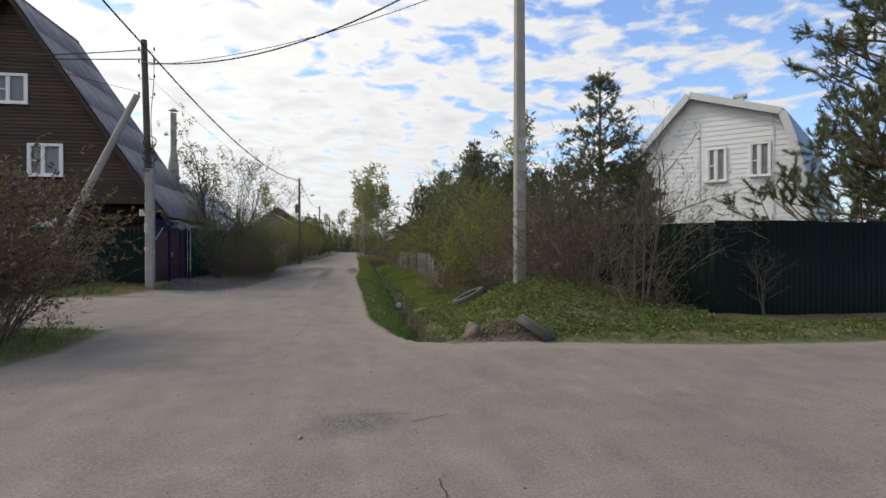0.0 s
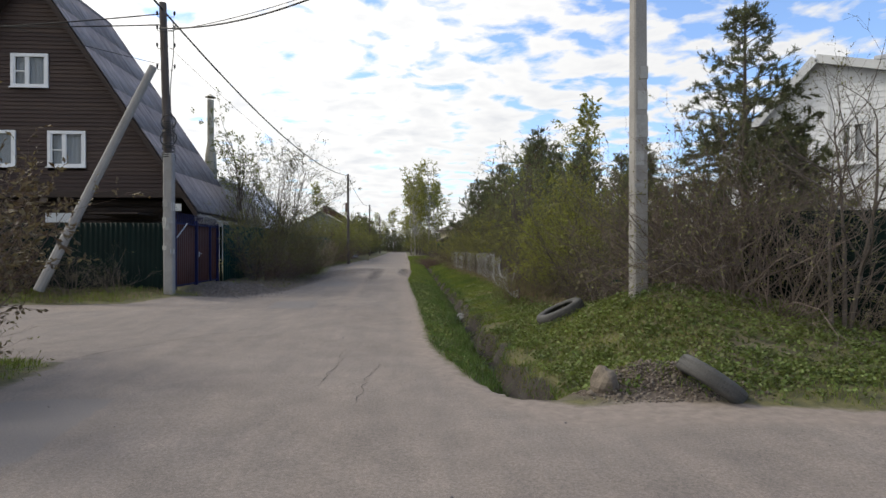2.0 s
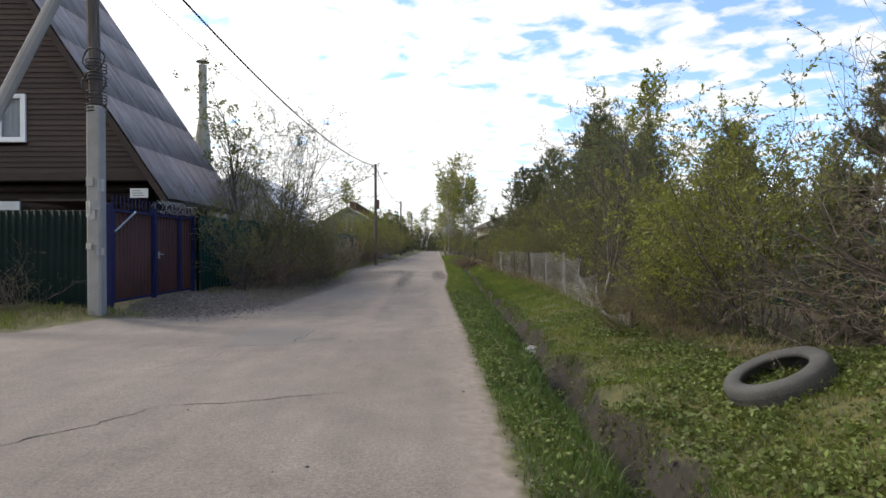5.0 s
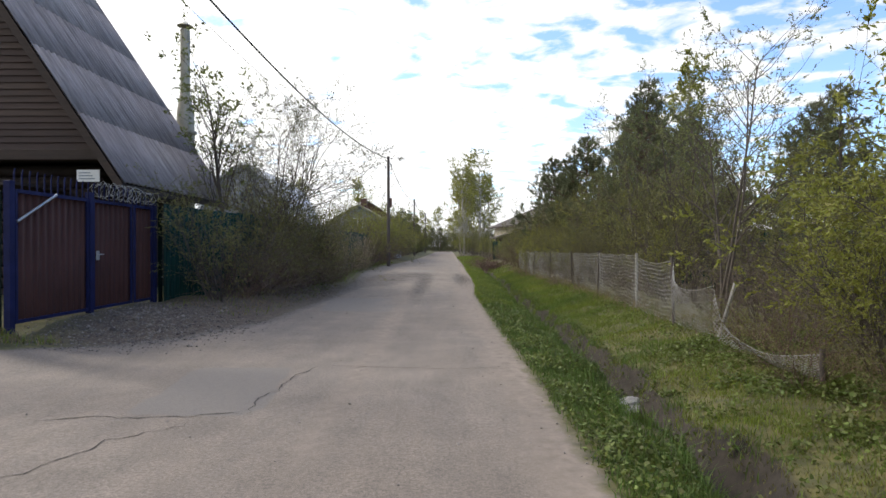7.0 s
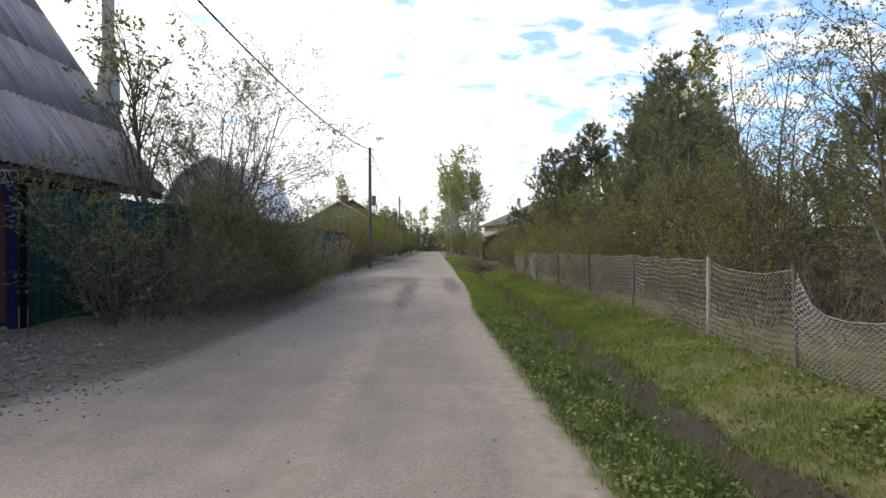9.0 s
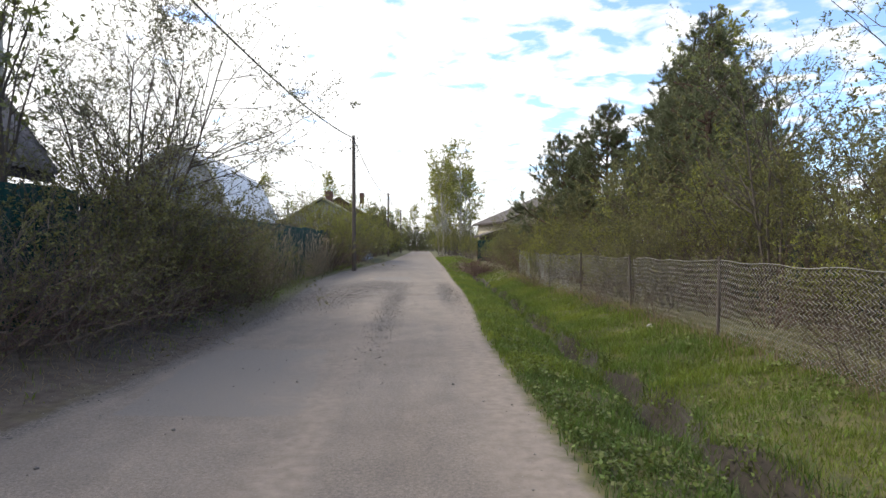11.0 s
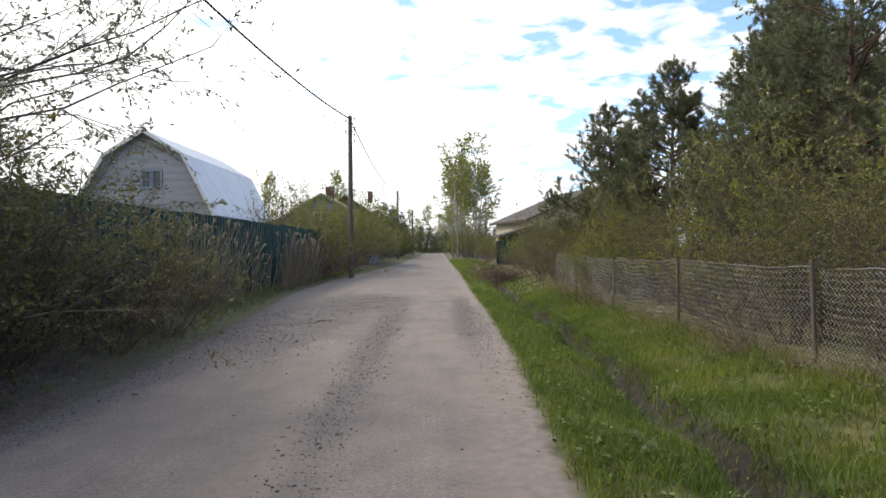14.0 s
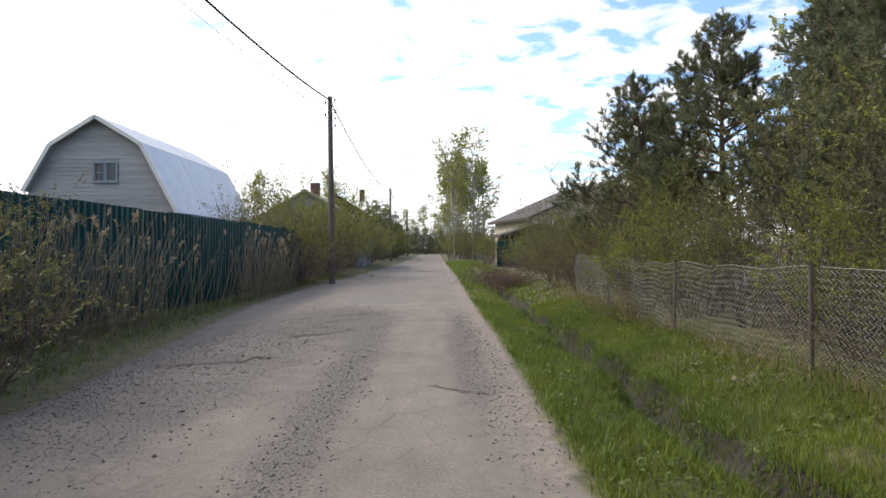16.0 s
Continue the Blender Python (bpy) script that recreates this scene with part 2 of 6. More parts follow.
M_LEAF_BRONZE = material("bronze_young_leaves", (0.14, 0.11, 0.05), (0.08, 0.055, 0.035), 1.5, 0.65, bump=0, per=0.35, through_light=0.35)
M_REED = material("pale_reed_heads", (0.44, 0.36, 0.26), (0.3, 0.24, 0.17), 3, 0.9, bump=0, per=0.25, through_light=0.3)

for m in (M_GREEN_SHEET, M_BLACKGREEN_SHADED, M_GREEN_SHADED, M_GATE, M_GATE_BLUE):
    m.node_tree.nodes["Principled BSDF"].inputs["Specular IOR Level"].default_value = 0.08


def glass_material():
    m = bpy.data.materials.new("window_glass")
    m.use_nodes = True
    n, l = m.node_tree.nodes, m.node_tree.links
    n["Principled BSDF"].inputs["Roughness"].default_value = 0.04
    n["Principled BSDF"].inputs["Base Color"].default_value = (0.02, 0.025, 0.03, 1)
    n["Principled BSDF"].inputs["Specular IOR Level"].default_value = 0.8
    tr = n.new("ShaderNodeBsdfTransparent")
    ms = n.new("ShaderNodeMixShader")
    ms.inputs[0].default_value = 0.28
    l.new(tr.outputs[0], ms.inputs[1])
    l.new(n["Principled BSDF"].outputs[0], ms.inputs[2])
    l.new(ms.outputs[0], n["Material Output"].inputs[0])
    return m


M_GLASS = glass_material()


def ground_material():
    """Asphalt, grit, bare earth and turf soil, laid out by the sheet's own masks and broken up by noise."""
    m = bpy.data.materials.new("road_and_verge")
    m.use_nodes = True
    n, l = m.node_tree.nodes, m.node_tree.links
    b = n["Principled BSDF"]
    co = n.new("ShaderNodeTexCoord")

    def tex(scale, detail=5, rough=0.6):
        t = n.new("ShaderNodeTexNoise")
        t.inputs["Scale"].default_value, t.inputs["Detail"].default_value, t.inputs["Roughness"].default_value = scale, detail, rough
        l.new(co.outputs["Object"], t.inputs["Vector"])
        return t.outputs[0]

    def ramp(src, p0, p1, c0, c1):
        r = n.new("ShaderNodeValToRGB")
        r.color_ramp.elements[0].position, r.color_ramp.elements[1].position = p0, p1
        r.color_ramp.elements[0].color, r.color_ramp.elements[1].color = (*c0, 1), (*c1, 1)
        l.new(src, r.inputs[0])
        return r.outputs[0]

    def mix(f, a, c, blend="MIX"):
        x = n.new("ShaderNodeMixRGB")
        x.blend_type = blend
        for s, v in zip(x.inputs, (f, a, c)):
            if isinstance(v, float):
                s.default_value = v
            else:
                l.new(v, s)
        return x.outputs[0]

    def attr(name):
        a = n.new("ShaderNodeAttribute")
        a.attribute_name = name
        return a.outputs["Fac"]

    def edge(src, amount, width, noise_scale):
        """A mask of metres inside turned into a ragged 0 to 1 border."""
        a = n.new("ShaderNodeMath")
        a.operation = "MULTIPLY_ADD"
        l.new(tex(noise_scale, 6, 0.65), a.inputs[0])
        a.inputs[1].default_value = amount
        l.new(src, a.inputs[2])
        r = n.new("ShaderNodeMapRange")
        r.inputs["From Min"].default_value, r.inputs["From Max"].default_value = amount * 0.5 - width, amount * 0.5 + width
        l.new(a.outputs[0], r.inputs[0])
        return r.outputs[0]

    big, mid, fine, grit = tex(0.35, 4), tex(2.2, 5), tex(28, 4), tex(110, 2)
    asphalt = ramp(big, 0.35, 0.7, (0.19, 0.165, 0.146), (0.235, 0.206, 0.183))
    asphalt = mix(0.55, asphalt, ramp(mid, 0.3, 0.75, (0.66, 0.65, 0.64), (1.12, 1.1, 1.08)), "MULTIPLY")
    asphalt = mix(0.75, asphalt, ramp(grit, 0.3, 0.7, (0.62, 0.61, 0.6), (1.3, 1.28, 1.26)), "MULTIPLY")
    asphalt = mix(0.7, asphalt, ramp(tex(38, 3, 0.7), 0.36, 0.64, (0.68, 0.67, 0.66), (1.22, 1.2, 1.18)), "MULTIPLY")
    # lighter dust and darker wheel tracks drawn out along the road
    trk = n.new("ShaderNodeMapping")
    trk.inputs["Scale"].default_value = (1.0, 0.16, 1.0)
    l.new(co.outputs["Object"], trk.inputs[0])
    trn = n.new("ShaderNodeTexNoise")
    trn.inputs["Scale"].default_value, trn.inputs["Detail"].default_value, trn.inputs["Roughness"].default_value = 2.4, 7, 0.68
    l.new(trk.outputs[0], trn.inputs["Vector"])
    asphalt = mix(0.5, asphalt, ramp(trn.outputs[0], 0.36, 0.62, (0.78, 0.79, 0.8), (1.14, 1.11, 1.07)), "MULTIPLY")
    # old repairs: plates of darker, smoother asphalt with ragged borders
    asphalt = mix(edge(attr("patch"), 0.25, 0.02, 2.5), asphalt, ramp(tex(60, 3, 0.7), 0.3, 0.7, (0.135, 0.12, 0.11), (0.195, 0.174, 0.158)))
    vor = n.new("ShaderNodeTexVoronoi")
    vor.feature = "DISTANCE_TO_EDGE"
    vor.inputs["Scale"].default_value = 2.6
    dis = n.new("ShaderNodeMixRGB")
    dis.inputs[0].default_value = 0.06
    l.new(co.outputs["Object"], dis.inputs[1])
    wob = n.new("ShaderNodeTexNoise")
    wob.inputs["Scale"].default_value = 3.0
    l.new(co.outputs["Object"], wob.inputs["Vector"])
    l.new(wob.outputs[1], dis.inputs[2])
    l.new(dis.outputs[0], vor.inputs["Vector"])
    gravel = ramp(tex(45, 3, 0.7), 0.35, 0.68, (0.055, 0.046, 0.041), (0.205, 0.178, 0.16))
    earth = ramp(tex(7, 6), 0.3, 0.7, (0.05, 0.037, 0.028), (0.125, 0.098, 0.074))
    sand = ramp(tex(9, 6), 0.3, 0.7, (0.17, 0.138, 0.113), (0.26, 0.215, 0.18))
    turf = ramp(tex(5, 6), 0.35, 0.7, (0.05, 0.052, 0.02), (0.13, 0.115, 0.04))
    crazed = n.new("ShaderNodeMapRange")
    crazed.inputs["From Max"].default_value = 0.035
    crazed.inputs["To Min"].default_value = 1.0
    crazed.inputs["To Max"].default_value = 0.0
    l.new(vor.outputs["Distance"], crazed.inputs[0])
    cm = n.new("ShaderNodeMath")
    cm.operation = "MULTIPLY"
    l.new(crazed.outputs[0], cm.inputs[0])
    l.new(edge(attr("worn"), 1.2, 0.25, 0.9), cm.inputs[1])
    asphalt = mix(cm.outputs[0], asphalt, earth)
    road = mix(edge(attr("grit"), 1.3, 0.22, 1.6), asphalt, gravel)
    road = mix(edge(attr("sandy"), 1.2, 0.35, 1.1), road, sand)
    land = mix(edge(attr("bare"), 1.2, 0.3, 1.8), turf, earth)
    # near-black: wet bottom of the trench plus the trench's shade, painted into the soil
    mud_shade = ramp(tex(14, 4), 0.3, 0.7, (0.014, 0.011, 0.008), (0.04, 0.031, 0.023))
    land = mix(edge(attr("mud_shade"), 0.7, 0.16, 2.6), land, mud_shade)
    colour = mix(edge(attr("road"), 0.35, 0.06, 3.5), land, road)
    l.new(colour, b.inputs["Base Color"])
    b.inputs["Roughness"].default_value = 0.92
    bp = n.new("ShaderNodeBump")
    bp.inputs["Strength"].default_value, bp.inputs["Distance"].default_value = 0.5, 0.012
    l.new(mix(0.5, fine, grit), bp.inputs["Height"])
    l.new(bp.outputs[0], b.inputs["Normal"])
    return m


M_GROUND = ground_material()


# ---- tools ----
def mesh_np(name, verts, faces, mat, smooth=False):
    """A mesh from arrays: verts (n, 3), faces (m, 3 or 4)."""
    me = bpy.data.meshes.new(name)
    v, f = np.asarray(verts, np.float32), np.asarray(faces, np.int32)
    me.vertices.add(len(v))
    me.vertices.foreach_set("co", v.ravel())
    me.loops.add(f.size)
    me.loops.foreach_set("vertex_index", f.ravel())
    me.polygons.add(len(f))
    me.polygons.foreach_set("loop_start", np.arange(0, f.size, f.shape[1], dtype=np.int32))
    if smooth:
        me.polygons.foreach_set("use_smooth", np.ones(len(f), bool))
    me.update(calc_edges=True)
    me.materials.append(mat)
    return me


def thing(name, label, category, at=(0, 0, 0), turn=0.0, group="", kind=""):
    ob = new(name)
    ob.matrix_basis = pose(*at, 0, 0, turn)
    return tagged(ob, label, category, group, kind)


def piece(name, me, parent=None, m=None, label=""):
    ob = new(name, me)
    ob.parent = parent
    if m is not None:
        ob.matrix_basis = m
    return tagged(ob, label) if label else ob


def part(name, bm, mat, parent=None, label="", smooth=False):
    me = bpy.data.meshes.new(name)
    bm.normal_update()
    bm.to_mesh(me)
    bm.free()
    me.materials.append(mat)
    if smooth:
        me.polygons.foreach_set("use_smooth", [True] * len(me.polygons))
    return piece(name, me, parent, None, label)


def box(bm, x0, x1, y0, y1, z0, z1, bevel=0.0):
    vs = [bm.verts.new((x, y, z)) for x in (x0, x1) for y in (y0, y1) for z in (z0, z1)]
    fs = [bm.faces.new([vs[i] for i in q]) for q in ((0, 1, 3, 2), (4, 6, 7, 5), (0, 4, 5, 1), (2, 3, 7, 6), (0, 2, 6, 4), (1, 5, 7, 3))]
    if bevel:
        es = list({e for f in fs for e in f.edges})
        bmesh.ops.bevel(bm, geom=es, offset=bevel, segments=1, affect="EDGES")
    return bm


def boxed(*a, **k):
    return box(bmesh.new(), *a, **k)


def prism(bm, outline, y0, y1):
    """An outline of (x, z) points drawn out from y0 to y1."""
    a = [bm.verts.new((x, y0, z)) for x, z in outline]
    c = [bm.verts.new((x, y1, z)) for x, z in outline]
    bm.faces.new(a)
    bm.faces.new(c[::-1])
    for i in range(len(a)):
        j = (i + 1) % len(a)
        bm.faces.new((a[j], a[i], c[i], c[j]))
    bmesh.ops.recalc_face_normals(bm, faces=bm.faces)
    return bm


def tubes(p0, p1, r0, r1, sides=3):
    """Tapered tubes from p0 to p1, all at once."""
    p0, p1 = np.asarray(p0, float), np.asarray(p1, float)
    r0, r1 = np.asarray(r0, float), np.asarray(r1, float)
    d = p1 - p0
    d /= np.linalg.norm(d, axis=1, keepdims=True) + 1e-9
    ref = np.where(np.abs(d[:, 2:3]) > 0.9, np.array([[1.0, 0, 0]]), np.array([[0, 0, 1.0]]))
    u = np.cross(d, ref)
    u /= np.linalg.norm(u, axis=1, keepdims=True)
    w = np.cross(d, u)
    a = np.arange(sides) * 2 * np.pi / sides
    ring = u[:, None] * np.cos(a)[None, :, None] + w[:, None] * np.sin(a)[None, :, None]
    v = np.concatenate([p0[:, None] + ring * r0[:, None, None], p1[:, None] + ring * r1[:, None, None]], 1)
    base = np.arange(len(p0))[:, None, None] * 2 * sides
    i = np.arange(sides)
    j = (i + 1) % sides
    f = np.stack([i, j, j + sides, i + sides], 1)[None] + base
    return v.reshape(-1, 3), f.reshape(-1, 4)


def line_tube(name, points, radius, mat, parent=None, sides=6, label=""):
    """One unbroken tube through the points."""
    p = np.array(points, float)
    d = np.gradient(p, axis=0)
    d /= np.linalg.norm(d, axis=1, keepdims=True) + 1e-9
    ref = np.array([0, 0, 1.0]) if np.abs(d[:, 2]).mean() < 0.8 else np.array([1.0, 0.1, 0])
    u = np.cross(d, ref)
    u /= np.linalg.norm(u, axis=1, keepdims=True) + 1e-9
    w = np.cross(d, u)
    t = np.arange(sides) * 2 * np.pi / sides
    v = p[:, None] + radius * (u[:, None] * np.cos(t)[None, :, None] + w[:, None] * np.sin(t)[None, :, None])
    i, k = np.meshgrid(np.arange(len(p) - 1), np.arange(sides), indexing="ij")
    k2 = (k + 1) % sides
    f = np.stack([i * sides + k, i * sides + k2, (i + 1) * sides + k2, (i + 1) * sides + k], -1).reshape(-1, 4)
    return piece(name, mesh_np(name, v.reshape(-1, 3), f, mat, True), parent, None, label)


def cylinder(bm, x, y, z0, z1, r0, r1, sides=12, top=True):
    a = [bm.verts.new((x + r0 * math.cos(t), y + r0 * math.sin(t), z0)) for t in np.arange(sides) * 2 * math.pi / sides]
    c = [bm.verts.new((x + r1 * math.cos(t), y + r1 * math.sin(t), z1)) for t in np.arange(sides) * 2 * math.pi / sides]
    for i in range(sides):
        j = (i + 1) % sides
        bm.faces.new((a[i], a[j], c[j], c[i]))
    if top:
        bm.faces.new(c)
        bm.faces.new(a[::-1])
    return bm


def sag(a, b, drop, n=16):
    """Points of a hanging line."""
    return [tuple(a[k] + (b[k] - a[k]) * s - (drop * 4 * s * (1 - s) if k == 2 else 0) for k in range(3)) for s in np.linspace(0, 1, n)]

# ---- ground and road ----
ROAD = np.array([(1500, 7.9), (8.4, 7.9), (5.8, 8.0), (3.8, 8.5), (2.5, 8.9), (1.6, 8.8), (1.08, 9.15), (0.7, 10.1), (0.45, 11.6), (0.38, 13), (0.36, 20),
                 (0.3, 25), (0.3, 30), (0.5, 34), (0.62, 39), (0.65, 46), (0.85, 60), (0.9, 79), (1.4, 140), (2, 1900), (-3, 1900), (-3, 140), (-3.6, 81),
                 (-4.4, 61), (-5.0, 53), (-5.0, 45), (-4.5, 40), (-4.1, 36), (-3.8, 31), (-3.75, 27), (-3.9, 24), (-4.6, 22), (-6, 20.4), (-7.2, 19.2),
                 (-10, 19.3), (-1500, 19.5), (-1500, 11.8), (-8, 11.8), (-5, 11.6), (-4.3, 11.2), (-4.15, 9.5), (-4.3, 8), (-5.2, 7.4), (-1500, 7.2),
                 (-1500, -7), (1500, -7)])


def road_inside(x, y):
    """Metres inside the road's edge (negative outside)."""
    d = np.full(x.shape, 1e9)
    odd = np.zeros(x.shape, bool)
    for (ax, ay), (bx, by) in zip(ROAD, np.roll(ROAD, -1, 0)):
        ex, ey = bx - ax, by - ay
        s = np.clip(((x - ax) * ex + (y - ay) * ey) / (ex * ex + ey * ey), 0, 1)
        d = np.minimum(d, np.hypot(x - ax - s * ex, y - ay - s * ey))
        if by != ay:
            odd ^= ((ay > y) != (by > y)) & (x < ex * (y - ay) / ey + ax)
    return np.where(odd, d, -d)


def smooth(a, b, v):
    t = np.clip((v - a) / (b - a), 0, 1)
    return t * t * (3 - 2 * t)


def wave(x, y, k=1.0):
    """A gentle unevenness in -1..1."""
    return (np.sin(1.7 * k * x + 0.6 * np.sin(2.3 * k * y)) + np.sin(2.1 * k * y + 1.3 * np.sin(1.1 * k * x + 2)) + np.sin(3.7 * k * (x + 0.7 * y) + 1)) / 3


DITCH_Y, DITCH_X = (8, 10, 14, 18, 22, 30, 36, 50, 62, 90), (1.35, 1.35, 1.45, 1.55, 1.7, 1.75, 1.95, 2.15, 2.4, 2.8)


def ditch_x(y):
    return np.interp(y, DITCH_Y, DITCH_X) + 0.09 * np.sin(1.9 * y) + 0.06 * np.sin(4.3 * y + 1)


def ground_z(x, y):
    x, y = np.asarray(x, float), np.asarray(y, float)
    d = road_inside(x, y)
    out = np.maximum(-d, 0)
    # left bank
    left = smooth(-2.0, -3.0, x) * smooth(0.0, 2.2, out) * (0.27 + 0.04 * wave(x, y, 1.3))
    left = left + smooth(-2, -3, x) * 0.14 * np.exp(-((x + 6.7) / 1.2) ** 2 - ((y - 20.4) / 0.8) ** 2)
    # right verge with its ditch
    s = x - ditch_x(y)
    prof = np.interp(s, (-1.3, -0.75, -0.38, -0.15, 0.12, 0.28, 0.85, 1.6, 2.6), (0.0, -0.05, -0.17, -0.62, -0.66, -0.28, -0.15, 0.06, 0.13))
    prof = np.where(s > 1.6, prof, prof * (1 + 0.12 * np.sin(2.7 * y) + 0.08 * np.sin(6.1 * y + x)))
    far = smooth(72, 56, y)
    prof = prof * far + 0.1 * (1 - far) * smooth(0, 2, out)
    ends = smooth(8.9, 9.9, y)
    prof = prof * ends + (1 - ends) * 0.06 * smooth(0, 0.8, out)
    sx = np.where(x < 4.3, 1.2, 2.4)
    sy = np.where(y < 12.5, 2.0, 2.2)
    prof = prof + 0.66 * np.exp(-((x - 4.3) / sx) ** 2 - ((y - 12.5) / sy) ** 2) * smooth(0, 0.6, out)
    # spoil heap beside the tyre
    prof = prof + 0.26 * np.exp(-((x - 2.5) / 0.55) ** 2 - ((y - 9.45) / 0.38) ** 2)
    right = smooth(-0.05, 0.25, out) * smooth(-2, 0, x) * smooth(7.4, 8.2, y) * prof
    near = np.exp(-(np.abs(x) / 40) ** 2 - (np.abs(y - 25) / 70) ** 2)
    bumps = 0.025 * wave(x, y, 2.1) * smooth(0.05, 0.6, out) * near
    # the broken stretch of asphalt
    holes = 0.0
    for hx, hy, ax, ay, depth in ((-3.1, 37.4, 1.0, 0.5, 0.05), (-2.6, 40.2, 0.8, 0.45, 0.05), (-2.2, 42.2, 0.7, 0.4, 0.04), (-0.8, 37.6, 0.5, 0.35, 0.03), (-0.7, 41.5, 0.5, 0.3, 0.03), (-0.9, 16.2, 0.3, 0.12, 0.02)):
        q = ((x - hx) / ax) ** 2 + ((y - hy) / ay) ** 2 + 0.35 * wave(x, y, 3)
        holes = holes + depth * smooth(1.1, 0.8, q)
    return left + right + bumps + 0.012 * wave(x, y, 0.6) * near - holes


def build_ground():
    def spread(lo, hi, step, reach_lo, reach_hi):
        mid = list(np.arange(lo, hi, step))
        up, down, s = [], [], step
        v = hi
        while v < reach_hi:
            up.append(v)
            s *= 1.17
            v += s
        s, v = step, lo
        while v > reach_lo:
            s *= 1.17
            v -= s
            down.append(v)
        return np.array(down[::-1] + mid + up + [reach_hi])

    xs, ys = spread(-11, 7.5, 0.12, -1400, 1400), spread(-2, 52, 0.13, -600, 1800)
    gx, gy = np.meshgrid(xs, ys)
    gx, gy = gx.ravel(), gy.ravel()
    gz = ground_z(gx, gy)
    d = road_inside(gx, gy)
    nx, ny = len(xs), len(ys)
    i = (np.arange(ny - 1)[:, None] * nx + np.arange(nx - 1)).ravel()
    f = np.stack([i, i + 1, i + nx + 1, i + nx], 1)
    on_road = d[f].mean(1) > -0.03
    v = np.stack([gx, gy, gz], 1)
    bump = lambda cx, cy, ax, ay: np.exp(-((gx - cx) / ax) ** 2 - ((gy - cy) / ay) ** 2)
    s = gx - ditch_x(gy)
    right = (gx > 0) & (gy > 9)
    masks = {
        "road": np.clip(d, -2, 2),
        # loose grit: the broken stretch, its shoulders, the drive before the gate, the patch at the crossing
        "grit": -0.6 + 1.3 * bump(-3.2, 37, 1.3, 3.5) + 1.2 * bump(0.2, 38, 0.45, 5) + 0.85 * bump(-1.35, 34.5, 0.3, 7) + 1.1 * bump(-2.5, 42, 1.5, 3) + 0.95 * bump(0.0, 4.9, 0.6, 0.5)
        + 1.6 * bump(-5.4, 22.8, 1.1, 1.8) + 0.5 * smooth(0.35, 0.0, d) + 1.05 * bump(-4.0, 31, 0.6, 6),
        "sandy": -0.75 + 1.05 * smooth(0.7, 0.1, d) * (gx > -1) + 0.95 * bump(-1.5, 22, 0.22, 8) + 1.1 * bump(-7.5, 18.3, 3, 0.9) + 0.7 * bump(-1.9, 30, 0.5, 8) + 1.1 * bump(3, 8.4, 2.5, 0.5) + 0.6 * bump(-0.2, 30, 0.3, 9),
        "patch": np.maximum.reduce([np.minimum(hx - np.abs(gx - px + 0.1 * (gy - py)), hy - np.abs(gy - py)) for px, py, hx, hy in
                                    ((-2.75, 18.8, 0.55, 0.95), (-2.6, 27.2, 0.8, 1.6), (-3.2, 8.5, 0.5, 0.9), (-1.9, 46.5, 0.8, 1.2))]),
        "worn": -0.75 + 0.7 * bump(-1.5, 36, 2.5, 8) + 0.25 * bump(-2, 17, 2.5, 5),
        # ditch bottom, shifted up the right wall to paint that wall as shaded
        "mud_shade": -0.5 + np.where(right & (gy > 9.4) & (gy < 60), 1.25 * np.exp(-((s - 0.1) / 0.26) ** 2), 0),
        "bare": -0.75 + np.where(right, 1.1 * np.exp(-(s / 0.2) ** 2), 0) + np.where(right, 0.75 * np.exp(-((gx - 3.6) / 0.5) ** 2) * smooth(16, 18, gy), 0)
        + 2.0 * bump(2.5, 9.3, 0.85, 0.5) + 1.0 * bump(3.6, 9.9, 1.6, 0.8) + 0.9 * bump(2.2, 14, 0.5, 0.5) + 1.6 * bump(-5.0, 29, 1.7, 6) + 1.2 * bump(-5.2, 23, 1.5, 2.2)
        + 0.9 * bump(-6.3, 42, 0.5, 9) + 0.7 * bump(2.9, 36.5, 0.35, 0.6) + 0.7 * bump(-5.5, 9.5, 1, 1.5) + 0.9 * smooth(4.5, 6, gx) * (gy > 10),
    }
    for name, keep, label in (("ground", ~on_road, "grassy verges, ditch and bare earth banks"), ("road", on_road, "dusty patched grey asphalt road with loose grit")):
        ff = f[keep]
        used, inv = np.unique(ff, return_inverse=True)
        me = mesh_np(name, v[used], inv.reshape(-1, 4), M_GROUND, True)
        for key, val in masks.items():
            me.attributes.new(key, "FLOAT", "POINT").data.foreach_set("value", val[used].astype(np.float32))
        tagged(new(name, me), label, name, kind="structure")


build_ground()
gz1 = lambda x, y: float(ground_z(np.array([x]), np.array([y]))[0])


